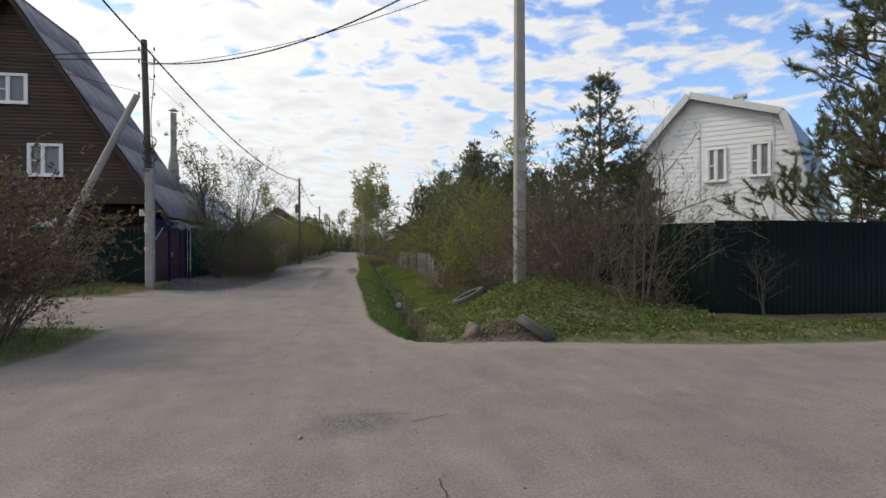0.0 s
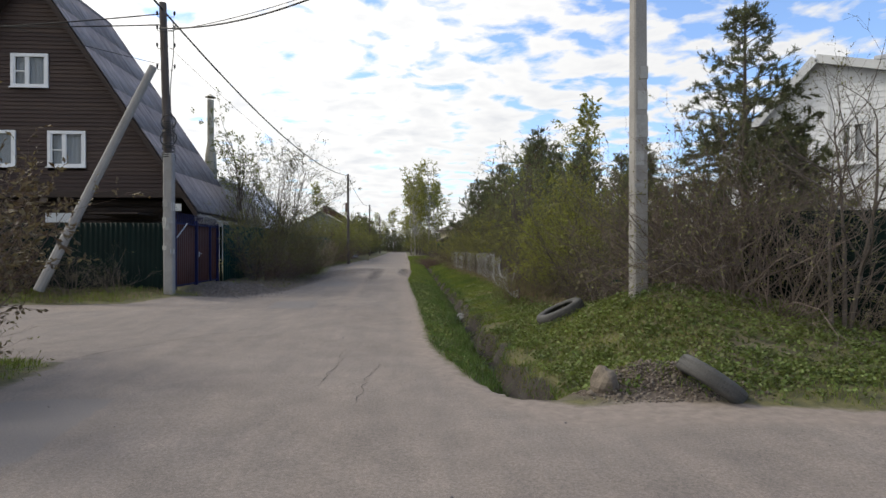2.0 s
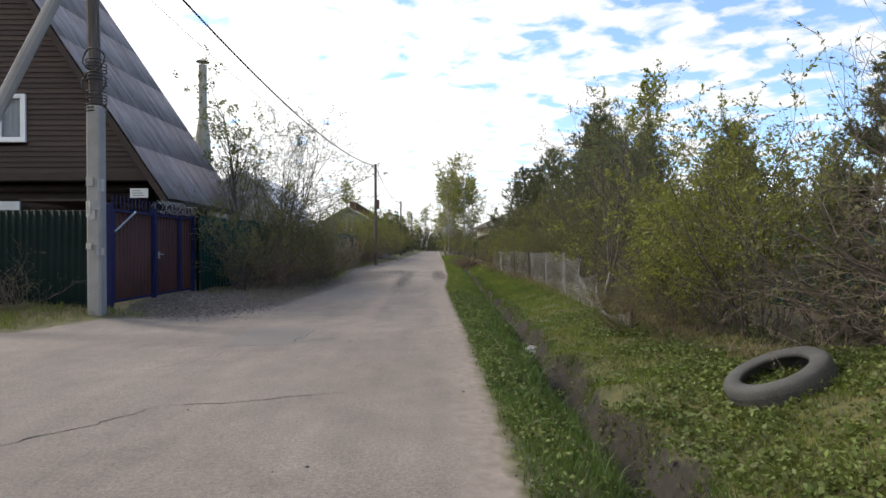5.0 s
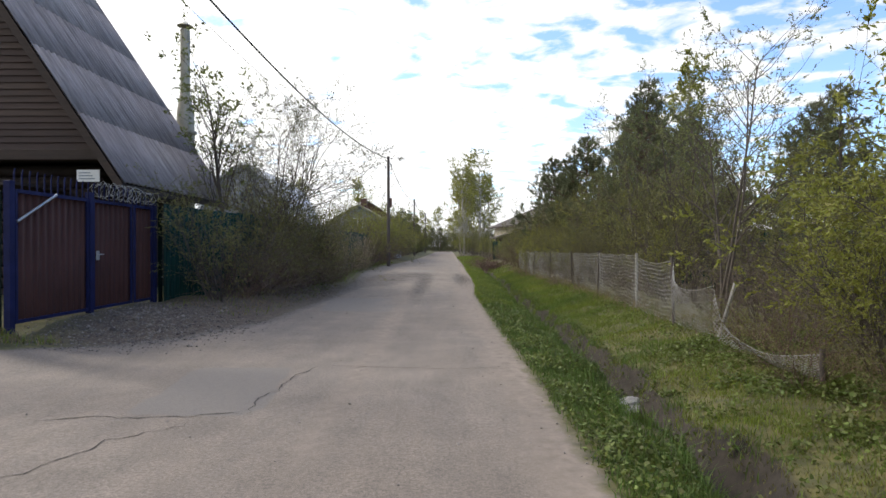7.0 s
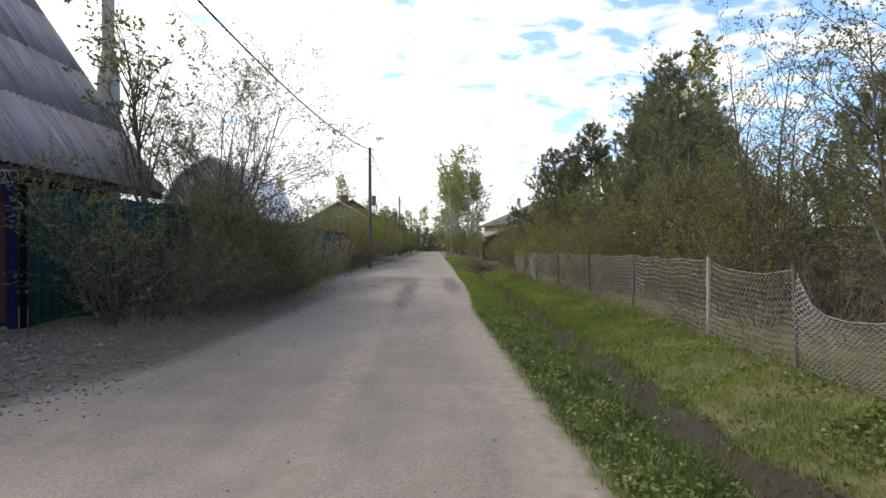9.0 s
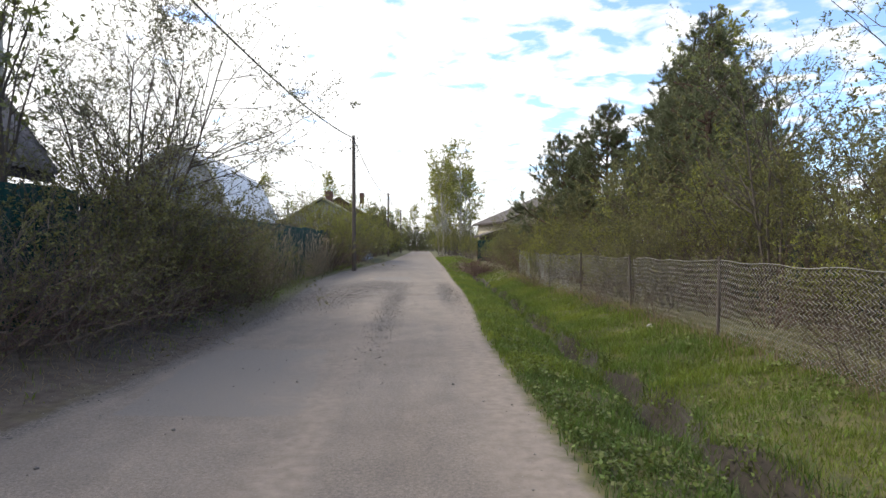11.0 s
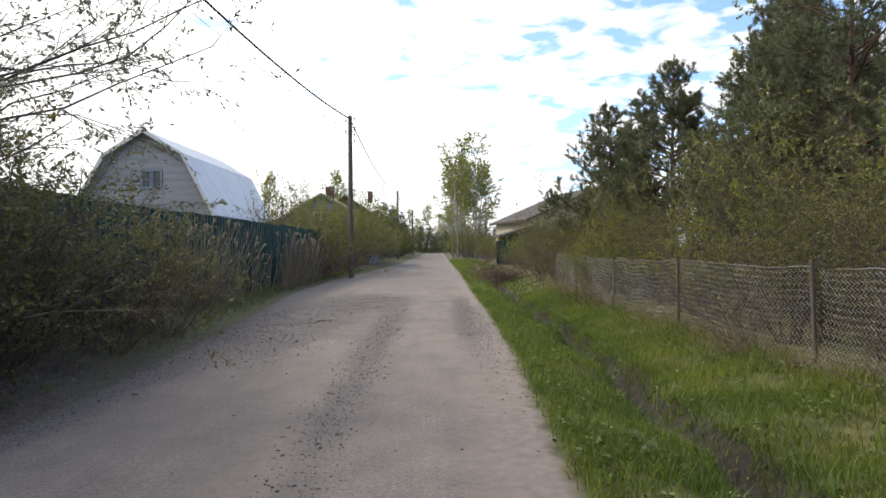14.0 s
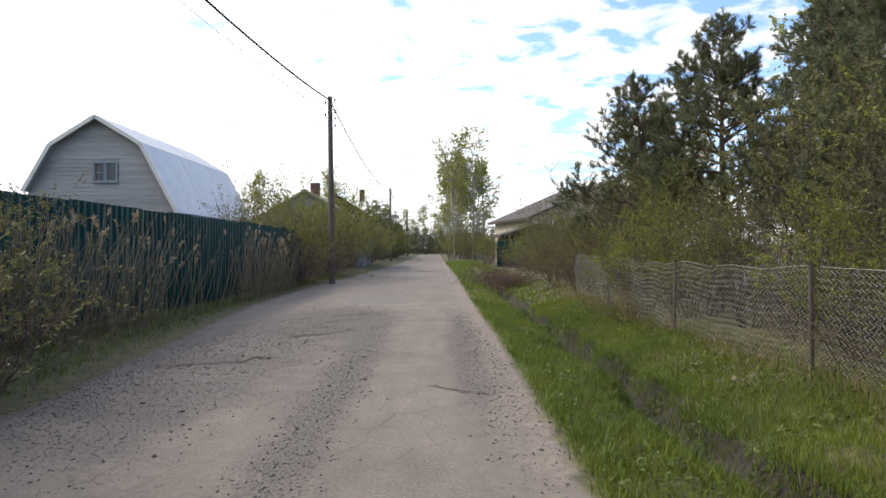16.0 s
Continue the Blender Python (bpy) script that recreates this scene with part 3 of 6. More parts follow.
# ---- profiled sheet fences ----
def sheet_mesh(name, width, height, mat, pitch=0.19, depth=0.03):
    """A profiled steel sheet, upright, its foot at z = 0, running along +x."""
    xs, ys, x = [], [], 0.0
    while x < width - 1e-6:
        for dx, y in ((0.0, 0.0), (0.075, 0.0), (0.095, depth), (0.17, depth)):
            if x + dx * pitch / 0.19 <= width:
                xs.append(x + dx * pitch / 0.19)
                ys.append(y)
        x += pitch
    xs.append(width + 0.004)
    ys.append(ys[-1])
    n = len(xs)
    lo = np.stack([xs, ys, np.zeros(n)], 1)
    hi = lo + (0, 0, height)
    back = np.array([0, 0.004, 0])
    v = np.concatenate([lo, hi, lo + back, hi + back])
    i = np.arange(n - 1)
    f = np.concatenate([np.stack([i, i + 1, i + 1 + n, i + n], 1), np.stack([i + 1 + 2 * n, i + 2 * n, i + 3 * n, i + 1 + 3 * n], 1), np.stack([i + n, i + 1 + n, i + 1 + 3 * n, i + 3 * n], 1)])
    return mesh_np(name, v, f, mat)


def sheet_fence(label, a, b, top, mat, width=1.14, foot=0.05, uneven=0.02, cap=False, pitch=0.19, depth=0.03):
    """A fence of sheets on posts from a to b (plan points)."""
    rng = random.Random(str(a))
    length = math.hypot(b[0] - a[0], b[1] - a[1])
    turn = math.degrees(math.atan2(b[1] - a[1], b[0] - a[0]))
    fence = thing("metal_fence", label, "fence", (*a, 0), turn)
    n = max(1, round(length / width))
    w = length / n
    low = min(gz1(a[0] + (b[0] - a[0]) * s, a[1] + (b[1] - a[1]) * s) for s in np.linspace(0, 1, 9))
    me = sheet_mesh("sheet", w + 0.03, top - low - foot + 0.1, mat, pitch, depth)
    post = bpy.data.meshes.new("post")
    bm = boxed(-0.03, 0.03, 0.05, 0.11, 0, top - low - 0.03)
    bm.to_mesh(post)
    bm.free()
    post.materials.append(M_GREEN_SHADED)
    for k in range(n):
        piece("sheet", me, fence, pose(k * w, rng.uniform(-0.006, 0.006) - 0.006 * (k % 2), low + foot - 0.1 + rng.uniform(-uneven, uneven), 0, rng.uniform(-0.3, 0.3), 0))
    for k in range(0, n + 1, 2):
        piece("post", post, fence, pose(k * w, 0, low - 0.05))
    for z in (low + 0.5, top - 0.4):
        part("rail", boxed(0, length, 0.04, 0.06, z, z + 0.04), M_RAIL, fence)
    if cap:
        part("plinth", boxed(-0.05, length, -0.1, 0.2, -0.2, 0.08, 0.015), M_CONCRETE, fence, "low pale concrete plinth")
    return fence


sheet_fence("dark green profiled steel fence, shade in its colour, on a concrete plinth", (7.02, 10.3), (26, 10.15), 2.0, M_BLACKGREEN_SHADED, cap=True, foot=0.1, pitch=0.12, depth=0.008)
sheet_fence("dark green profiled steel fence among shrubs", (5.5, 12.6), (7.0, 10.33), 1.98, M_GREEN_SHADED)
sheet_fence("dark green profiled steel fence behind the shrubs", (7.2, 13), (7.4, 36), 1.8, M_GREEN_SHEET)
sheet_fence("dark green profiled steel fence before the brown house", (-22, 21.3), (-6.75, 21.15), 2.2, M_GREEN_SHADED, pitch=0.14, depth=0.012)
sheet_fence("dark green profiled steel fence beside the gate", (-6.45, 25.35), (-6.1, 30.1), 2.3, M_GREEN_SHEET)
sheet_fence("dark green profiled steel fence along the verge", (-6.1, 30.2), (-6.0, 55.5), 2.27, M_GREEN_SHEET, uneven=0.03)


# ---- gate ----
def gate():
    g = thing("metal_gate", "brown sheet gate with blue steel frame and barbed top, closed", "gate", (-6.64, 21.2, 0.0), 90)
    # along local x from the corner post to the fence; local -y faces the road
    L = 4.07
    for x in (0.0, 1.86, L):
        part("post", boxed(x - 0.05, x + 0.05, -0.06, 0.04, -0.05, 2.32, 0.006), M_GATE_BLUE, g)
    for name, x0, x1 in (("large_leaf", 0.09, 1.8), ("wicket_door", 1.93, 3.2), ("side_panel", 3.28, L - 0.07)):
        leaf = piece(name, sheet_mesh(name, x1 - x0, 1.9, M_GATE, pitch=0.16, depth=0.018), g, pose(x0, 0, 0.3))
        for z in (0.0, 1.86):
            part("crossbar", boxed(0, x1 - x0, -0.035, -0.004, z, z + 0.05), M_GATE_BLUE, leaf)
        for x in (0.0, x1 - x0 - 0.045):
            part("stile", boxed(x, x + 0.045, -0.034, -0.005, 0.051, 1.859), M_GATE_BLUE, leaf)
        if name == "wicket_door":
            part("lock_plate", boxed(0.07, 0.16, -0.05, -0.036, 0.86, 1.02, 0.004), M_METAL, leaf, "bright steel lock plate")
            line_tube("handle", [(0.09, -0.05, 0.96), (0.09, -0.1, 0.96), (0.2, -0.1, 0.96)], 0.011, M_METAL, leaf)
    line_tube("brace", [(0.1, -0.05, 1.75), (0.95, -0.05, 2.2)], 0.02, M_METAL, g)
    for k in range(26):
        x = 0.08 + k * 0.157
        line_tube("spike", [(x, -0.02, 2.2), (x, -0.02, 2.42), (x + 0.02, -0.02, 2.5)], 0.011, M_GATE_BLUE, g, 4)
    rng = random.Random(7)
    coil = [(2.0 + 0.012 * k + 0.05 * math.sin(k), -0.02 + 0.13 * math.cos(k * 0.7), 2.4 + 0.12 * math.sin(k * 0.7) + rng.uniform(-0.05, 0.05)) for k in range(170)]
    line_tube("barbed_wire", coil, 0.006, M_RAIL, g, 3, "tangled barbed wire coil")


gate()


# ---- utility poles ----
def notices(pole, n, r, z0, z1, rng):
    for _ in range(n):
        a, z, h = rng.uniform(-2.4, -0.4), rng.uniform(z0, z1), rng.uniform(0.1, 0.26)
        w = rng.uniform(0.12, 0.18)
        ang = a
        bm = boxed(-w / 2, w / 2, -0.003, 0.001, 0, h)
        bm.transform(pose(math.cos(ang) * r, math.sin(ang) * r, z, 0, rng.uniform(-4, 4), math.degrees(ang) + 90))
        part("paper_notice", bm, M_PAPER, pole, "torn faded paper notice")


def insulator(parent, x, y, z, side):
    line_tube("hook", [(x, y, z), (x + 0.12 * side, y, z), (x + 0.14 * side, y, z + 0.07)], 0.009, M_CABLE, parent, 4)
    bm = cylinder(bmesh.new(), x + 0.14 * side, y, z + 0.06, z + 0.12, 0.028, 0.028, 8)
    cylinder(bm, x + 0.14 * side, y, z + 0.12, z + 0.16, 0.036, 0.02, 8)
    part("insulator", bm, M_DARK, parent)


def corner_pole():
    rng = random.Random(3)
    p = thing("utility_pole", "weathered grey concrete and wood pole with strut and cable coils", "utility pole", (-6.5, 20.5, 0.2))
    part("lower_shaft", box(bmesh.new(), -0.13, 0.13, -0.12, 0.12, -0.3, 3.9, 0.03), M_CONCRETE, p, "square concrete stub")
    bm = cylinder(bmesh.new(), 0, 0, 0, 5.0, 0.12, 0.1, 10)
    bm.transform(pose(-0.1, 0.22, 3.2, 0, -1.6, 0))
    part("upper_shaft", bm, M_POLE_WOOD, p, "dark wooden upper shaft")
    bm = bmesh.new()
    v = Vector((2.75, 0.45, 6.05))
    cylinder(bm, 0, 0, 0, v.length, 0.13, 0.1, 10)
    bm.transform(Matrix.Translation((-2.98, -0.9, 0.15)) @ v.to_track_quat("Z", "Y").to_matrix().to_4x4())
    part("strut", bm, M_CONCRETE, p, "leaning pale concrete strut")
    for z, r in ((3.75, 0.16), (4.0, 0.15), (4.35, 0.15), (4.6, 0.15)):
        line_tube("wire_binding", [(r * 1.05 * math.cos(a) - 0.04, 0.1 + r * 1.5 * math.sin(a), z + 0.01 * a) for a in np.linspace(0, 19, 60)], 0.012, M_CABLE, p, 4)
    for z, r in ((4.75, 0.2), (4.3, 0.22)):
        line_tube("cable_coil", [(0.05 + r * math.cos(a) + rng.uniform(-0.01, 0.01), -0.16 + 0.02 * math.sin(3 * a), z + r * math.sin(a)) for a in np.linspace(0, 25, 110)], 0.012, M_CABLE, p, 4, "black cable hung in a loop")
    line_tube("down_cable", [(0.1 + 0.05 * math.sin(z * 2), -0.02, z) for z in np.linspace(4.2, 7.6, 24)], 0.012, M_CABLE, p, 4)
    for z in (6.3, 6.9, 7.4, 7.8):
        for side in (-1, 1):
            insulator(p, -0.15 + 0.1 * side, 0.2, z, side)
    notices(p, 9, 0.15, 1.0, 2.6, rng)


corner_pole()


def concrete_pole():
    rng = random.Random(5)
    z0 = gz1(3.85, 12.85)
    p = thing("concrete_pole", "pale grey square concrete pole with pasted notices on a grassy mound", "utility pole", (3.85, 12.85, z0), 4)
    bm = bmesh.new()
    box(bm, -0.125, 0.125, -0.12, 0.12, -0.4, 9.3, 0.025)
    for v in bm.verts:
        k = 1 - 0.028 * max(v.co.z, 0)
        v.co.x *= k
        v.co.y *= k
    part("shaft", bm, M_CONCRETE, p)
    for x, z, w, h in ((-0.02, 1.0, 0.06, 0.07), (0.01, 2.55, 0.2, 0.36), (0.02, 3.0, 0.17, 0.3), (-0.03, 2.1, 0.15, 0.22), (0.05, 3.5, 0.13, 0.2), (-0.02, 1.75, 0.21, 0.05)):
        part("paper_notice", boxed(x - w / 2, x + w / 2, -0.1285 + 0.0035 * z, -0.1205 + 0.0035 * z, z, z + h), M_PAPER, p, "torn faded paper notice")
    line_tube("band", [(0.14 * math.cos(a), 0.14 * math.sin(a), 1.62) for a in np.linspace(0, 6.3, 17)], 0.006, M_CABLE, p, 4)


concrete_pole()


def wooden_pole(x, y, top, far=False):
    z0 = gz1(x, y)
    p = thing("wooden_pole", "dark weathered wooden utility pole in the verge", "utility pole", (x, y, z0), 0, "roadside poles")
    part("shaft", cylinder(bmesh.new(), 0, 0, -0.3, top - z0, 0.13, 0.09, 10), M_POLE_WOOD, p)
    for k, z in enumerate((0.25, 0.75, 1.0, 1.3)):
        insulator(p, 0.06, 0, top - z0 - z, 1)
        if k < 2:
            insulator(p, -0.06, 0, top - z0 - z - 0.1, -1)
    line_tube("stay_bracket", [(0.05, -0.1, top - z0 - 0.55), (0.3, -0.12, top - z0 - 0.6)], 0.02, M_METAL, p, 5)


wooden_pole(-4.5, 54.5, 7.75)
wooden_pole(-4.6, 92, 7.8)
wooden_pole(-4.3, 128, 8.0)


def cable(a, b, drop, r=0.015, label="black overhead cable strung between poles"):
    ob = line_tube("overhead_cable", sag(a, b, drop, 24), r, M_CABLE, None, 5)
    tagged(ob, label, "cable", "overhead cables")


TOP = (-6.72, 20.5, 8.2)
cable(TOP, (-4.5, 54.5, 7.6), 1.0, 0.028, "thick black overhead cable sagging along the road")
cable((-4.5, 54.5, 7.6), (-4.6, 92, 7.7), 0.9, 0.02)
cable((-4.6, 92, 7.7), (-4.3, 128, 7.9), 0.9, 0.02)
cable(TOP, (-4.5, -14, 9.0), 0.5, 0.028)
cable((-6.75, 20.5, 7.6), (3.8, 12.7, 8.7), 1.0, 0.022)
cable((-6.7, 20.5, 7.5), (4.0, 12.7, 8.0), 0.5, 0.01)
cable((-6.75, 20.5, 7.7), (-26, 19.5, 8.2), 0.5, 0.018)
cable((-6.75, 20.5, 8.0), (-26, 22, 7.8), 0.4, 0.018)
cable((-6.75, 20.5, 6.6), (-24, 16, 10.8), 0.3, 0.008, "thin black service wire")
cable((-6.7, 20.5, 7.3), (-4.45, 54.5, 7.0), 0.8, 0.006, "thin black service wire")
cable((3.9, 12.7, 8.9), (40, 11, 9.2), 0.6, 0.012)

# ---- houses ----
def window(parent, x0, x1, z0, z1, y, split=0.42, trim=0.12, label="white framed window with pale curtain", paint=None):
    """A window on a wall facing -y."""
    w = piece("window", None, parent, None, label)
    paint = paint or M_WHITE_FRAME
    bm = bmesh.new()
    for a in ((x0 - trim, x0, z0 - trim, z1 + trim), (x1, x1 + trim, z0 - trim, z1 + trim), (x0, x1, z1, z1 + trim), (x0, x1, z0 - trim, z0)):
        box(bm, a[0], a[1], y - 0.05, y + 0.02, a[2], a[3], 0.006)
    part("frame", bm, paint, w)
    part("sill", boxed(x0 - trim - 0.03, x1 + trim + 0.03, y - 0.11, y - 0.052, z0 - trim - 0.03, z0 - trim + 0.01), paint, w)
    xm = x0 + (x1 - x0) * split
    part("mullion", boxed(xm - 0.035, xm + 0.035, y - 0.035, y + 0.015, z0, z1), paint, w)
    bm = bmesh.new()
    box(bm, x0 + 0.041, xm - 0.077, y - 0.03, y + 0.01, z0 + (z1 - z0) * 0.45, z0 + (z1 - z0) * 0.45 + 0.04)
    part("glazing_bar", bm, paint, w)
    for a, c in ((x0, xm - 0.036), (xm + 0.036, x1)):
        for s in (a, c - 0.04):
            part("sash_stile", boxed(s, s + 0.04, y - 0.025, y + 0.01, z0, z1), paint, w)
    for a, c in ((x0 + 0.04, xm - 0.076), (xm + 0.076, x1 - 0.04)):
        part("pane", boxed(a, c, y + 0.012, y + 0.018, z0, z1), M_GLASS, w)
    n = 24
    cx = np.linspace(x0 + 0.02, x1 - 0.02, n)
    cy = y + 0.09 + 0.02 * np.sin(np.arange(n) * 1.9)
    v = np.concatenate([np.stack([cx, cy, np.full(n, z0)], 1), np.stack([cx, cy, np.full(n, z1)], 1)])
    i = np.arange(n - 1)
    piece("curtain", mesh_np("curtain", v, np.stack([i, i + 1, i + 1 + n, i + n], 1), M_CURTAIN, True), w)
    # added dark panel: the unlit room's shade as plain colour
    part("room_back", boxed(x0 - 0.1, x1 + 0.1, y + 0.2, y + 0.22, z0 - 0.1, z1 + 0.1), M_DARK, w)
    return w


def span_of(outline, z):
    """Where a row at height z meets an outline of (x, z)."""
    xs = []
    for (ax, az), (bx, bz) in zip(outline, outline[1:] + outline[:1]):
        if (az > z) != (bz > z):
            xs.append(ax + (bx - ax) * (z - az) / (bz - az))
    return (min(xs), max(xs)) if len(xs) > 1 else None


def siding(parent, outline, z0, z1, step, y, mat, holes, depth=0.025, name="plank"):
    """Lapped boards on a gable facing -y, each a piece, cut at the slopes and the windows."""
    z = z0
    while z < z1 - 0.02:
        top = min(z + step, z1)
        lo, hi = span_of(outline, z + 0.002), span_of(outline, top - 0.002)
        z_next = top
        if lo and hi:
            cuts = sorted((a, c) for a, c, h0, h1 in holes if h0 < top - 0.01 and h1 > z + 0.01)
            edges = [(lo[0], hi[0])] + [e for a, c in cuts for e in ((a, a), (c, c))] + [(lo[1], hi[1])]
            for k in range(0, len(edges) - 1, 2):
                (a0, a1), (c0, c1) = edges[k], edges[k + 1]
                if c0 - a0 < 0.02 or c1 < a1:
                    continue
                bm = bmesh.new()
                front = [bm.verts.new(p) for p in ((a0, y - depth, z), (c0, y - depth, z), (c1, y - 0.006, top), (a1, y - 0.006, top))]
                back = [bm.verts.new(p) for p in ((a0, y, z), (c0, y, z), (c1, y, top), (a1, y, top))]
                bm.faces.new(front)
                bm.faces.new(back[::-1])
                for i in range(4):
                    j = (i + 1) % 4
                    bm.faces.new((front[j], front[i], back[i], back[j]))
                part(name, bm, mat, parent)
        z = z_next


def wave_sheet(name, length, drop, mat, pitch=0.19, depth=0.06, rows=10):
    """A corrugated sheet: waves run down local -z... laid along x (length) and down y (drop), normal +z."""
    n = max(8, int(length / pitch * 6))
    xs = np.linspace(0, length, n)
    zs = depth / 2 * np.cos(xs / pitch * 2 * np.pi)
    v = np.concatenate([np.stack([xs, np.full(n, yy), zs + o], 1) for o in (0, -0.012) for yy in (0, drop)])
    i = np.arange(n - 1)
    q = lambda a, c: np.stack([i + a * n, i + 1 + a * n, i + 1 + c * n, i + c * n], 1)
    return mesh_np(name, v, np.concatenate([q(0, 1), q(3, 2), q(2, 0), q(1, 3)]), mat)


def brown_house():
    cx, half, eave, ridge = -13.45, 6.0, 2.75, 11.75
    h = thing("brown_house", "tall dark brown timber house with steep grey corrugated roof", "house")
    y0, y1 = 26.0, 31.4
    gable = [(cx - 5.45, 3.4), (cx - 0.05, ridge - 0.12), (cx + 0.05, ridge - 0.12), (cx + 5.45, 3.4)]
    wins = [(-14.02, -12.95, 7.43, 8.42), (-12.75, -11.65, 4.53, 5.62), (-15.2, -14.1, 4.53, 5.62)]
    part("gable_wall", prism(bmesh.new(), gable, y0 + 0.3, y1), M_LOG, h)
    holes = [(a - 0.13, c + 0.13, d - 0.13, e + 0.13) for a, c, d, e in wins]
    wall = piece("gable_cladding", None, h)
    siding(wall, gable, 3.55, ridge - 0.2, 0.148, y0, M_BROWN, holes, 0.035)
    part("beam", boxed(cx - 5.5, cx + 5.45, y0 - 0.12, y0 + 0.29, 3.3, 3.54, 0.02), M_LOG, h)
    part("lower_wall", boxed(cx - 4.9, cx + 4.9, y0 + 0.75, y1 - 0.02, 0, 3.28), M_LOG, h)
    lower = piece("log_wall", None, h)
    for k in range(12):
        bm = cylinder(bmesh.new(), 0, 0, 0, 9.9, 0.14, 0.14, 8)
        bm.transform(pose(cx - 4.95, y0 + 0.72, 0.3 + k * 0.26, 0, 90, 0))
        part("log", bm, M_LOG, lower, smooth=True)
    for a, c, d, e in wins:
        window(h, a, c, d, e, y0 - 0.03)
    # pale boards under the floor beam and a shed roof before the porch
    part("porch_board", boxed(-13.1, -11.9, y0 + 0.2, y0 + 0.26, 2.35, 2.75), M_FASCIA, h, "pale board over the porch")
    bm = boxed(-10.9, -9.2, y0 - 1.2, y0 + 0.6, 0, 0.06)
    bm.transform(pose(0, 0, 0) @ Matrix.Translation((0, 0, 2.95)))
    for v in bm.verts:
        v.co.z += -0.3 * abs(v.co.x + 10.05) - 0.05
    part("porch_roof", bm, M_LOG, h)
    part("sign_plate", boxed(-8.6, -8.1, y0 - 0.14, y0 - 0.125, 2.82, 3.08), M_SIGN, h, "small white plate with grey print")
    for k in range(3):
        part("print_bar", boxed(-8.55, -8.2 - 0.05 * k, y0 - 0.146, y0 - 0.142, 2.87 + 0.065 * k, 2.895 + 0.065 * k), M_PRINT, h)
    # roof: sheets in courses on both slopes
    slope = math.hypot(half, ridge - eave)
    ang = math.degrees(math.atan2(ridge - eave, half))
    courses = 6
    step = slope / courses
    length = y1 - y0 + 0.9
    for side in (1, -1):
        slab = piece("roof", None, h)
        me = wave_sheet("roof_sheet", length / 3 + 0.01, step - 0.006, M_SLATE)
        for k in range(courses):
            for j in range(3):
                # local x of the sheet runs along the ridge, local y down the slope
                down = Vector((side * half, 0, -(ridge - eave))).normalized()
                along = Vector((0, 1, 0)) if side < 0 else Vector((0, -1, 0))
                nrm = along.cross(down)
                rot = Matrix((along, down, nrm)).transposed().to_4x4()
                start = (y0 - 0.45 + j * length / 3) if side < 0 else (y0 - 0.45 + (j + 1) * length / 3)
                p = Vector((cx, start, ridge)) + down * (k * step) + nrm * (0.05 + 0.002 * (j % 2))
                piece("roof_sheet", me, slab, Matrix.Translation(p) @ rot)
        dn = Vector((side * half, 0, -(ridge - eave)))
        bm = bmesh.new()
        prism(bm, [(cx, ridge - 0.02), (cx, ridge - 0.16), (cx + side * half, eave - 0.16), (cx + side * half, eave - 0.02)], y0 - 0.4, y1 + 0.4)
        part("roof_deck", bm, M_LOG, h)
        bm = bmesh.new()
        prism(bm, [(cx, ridge + 0.02), (cx, ridge - 0.26), (cx + side * half, eave - 0.26), (cx + side * half, eave + 0.02)], y0 - 0.45, y0 - 0.402)
        part("verge_board", bm, M_LOG, h)
    line_tube("ridge_cap", [(cx, y0 - 0.45, ridge + 0.05), (cx, y1 + 0.45, ridge + 0.05)], 0.09, M_SLATE, h, 8)


brown_house()


def chimney():
    c = thing("chimney_pipe", "tall dull metal chimney pipe with conical cap behind the house", "chimney", (-9.05, 32.3, 0))
    part("lower_casing", cylinder(bmesh.new(), 0, 0, 0, 5.1, 0.28, 0.28, 14), M_PIPE, c, smooth=False)
    part("collar", cylinder(bmesh.new(), 0, 0, 5.1, 5.18, 0.36, 0.36, 14), M_PIPE, c)
    part("upper_casing", cylinder(bmesh.new(), 0, 0, 5.18, 5.8, 0.28, 0.26, 14), M_PIPE, c)
    part("taper", cylinder(bmesh.new(), 0, 0, 5.8, 6.5, 0.26, 0.15, 14), M_PIPE, c)
    part("flue", cylinder(bmesh.new(), 0, 0, 6.5, 8.5, 0.15, 0.15, 14), M_PIPE, c)
    part("cap", cylinder(bmesh.new(), 0, 0, 8.62, 8.78, 0.26, 0.02, 14), M_PIPE, c)
    for a in (0, 2.1, 4.2):
        line_tube("cap_leg", [(0.14 * math.cos(a), 0.14 * math.sin(a), 8.4), (0.16 * math.cos(a), 0.16 * math.sin(a), 8.64)], 0.01, M_PIPE, c, 4)


chimney()


WHITE_OUTLINE = [(-4.6, 0), (-4.6, 4.4), (-1.46, 7.72), (1.89, 6.6), (2.2, 5.7), (2.95, 2.4), (2.95, 0)]
WHITE_WINDOWS = [(-0.75, -0.15, 4.22, 5.42), (0.82, 1.42, 4.32, 5.48), (0.8, 1.45, 1.6, 2.68)]


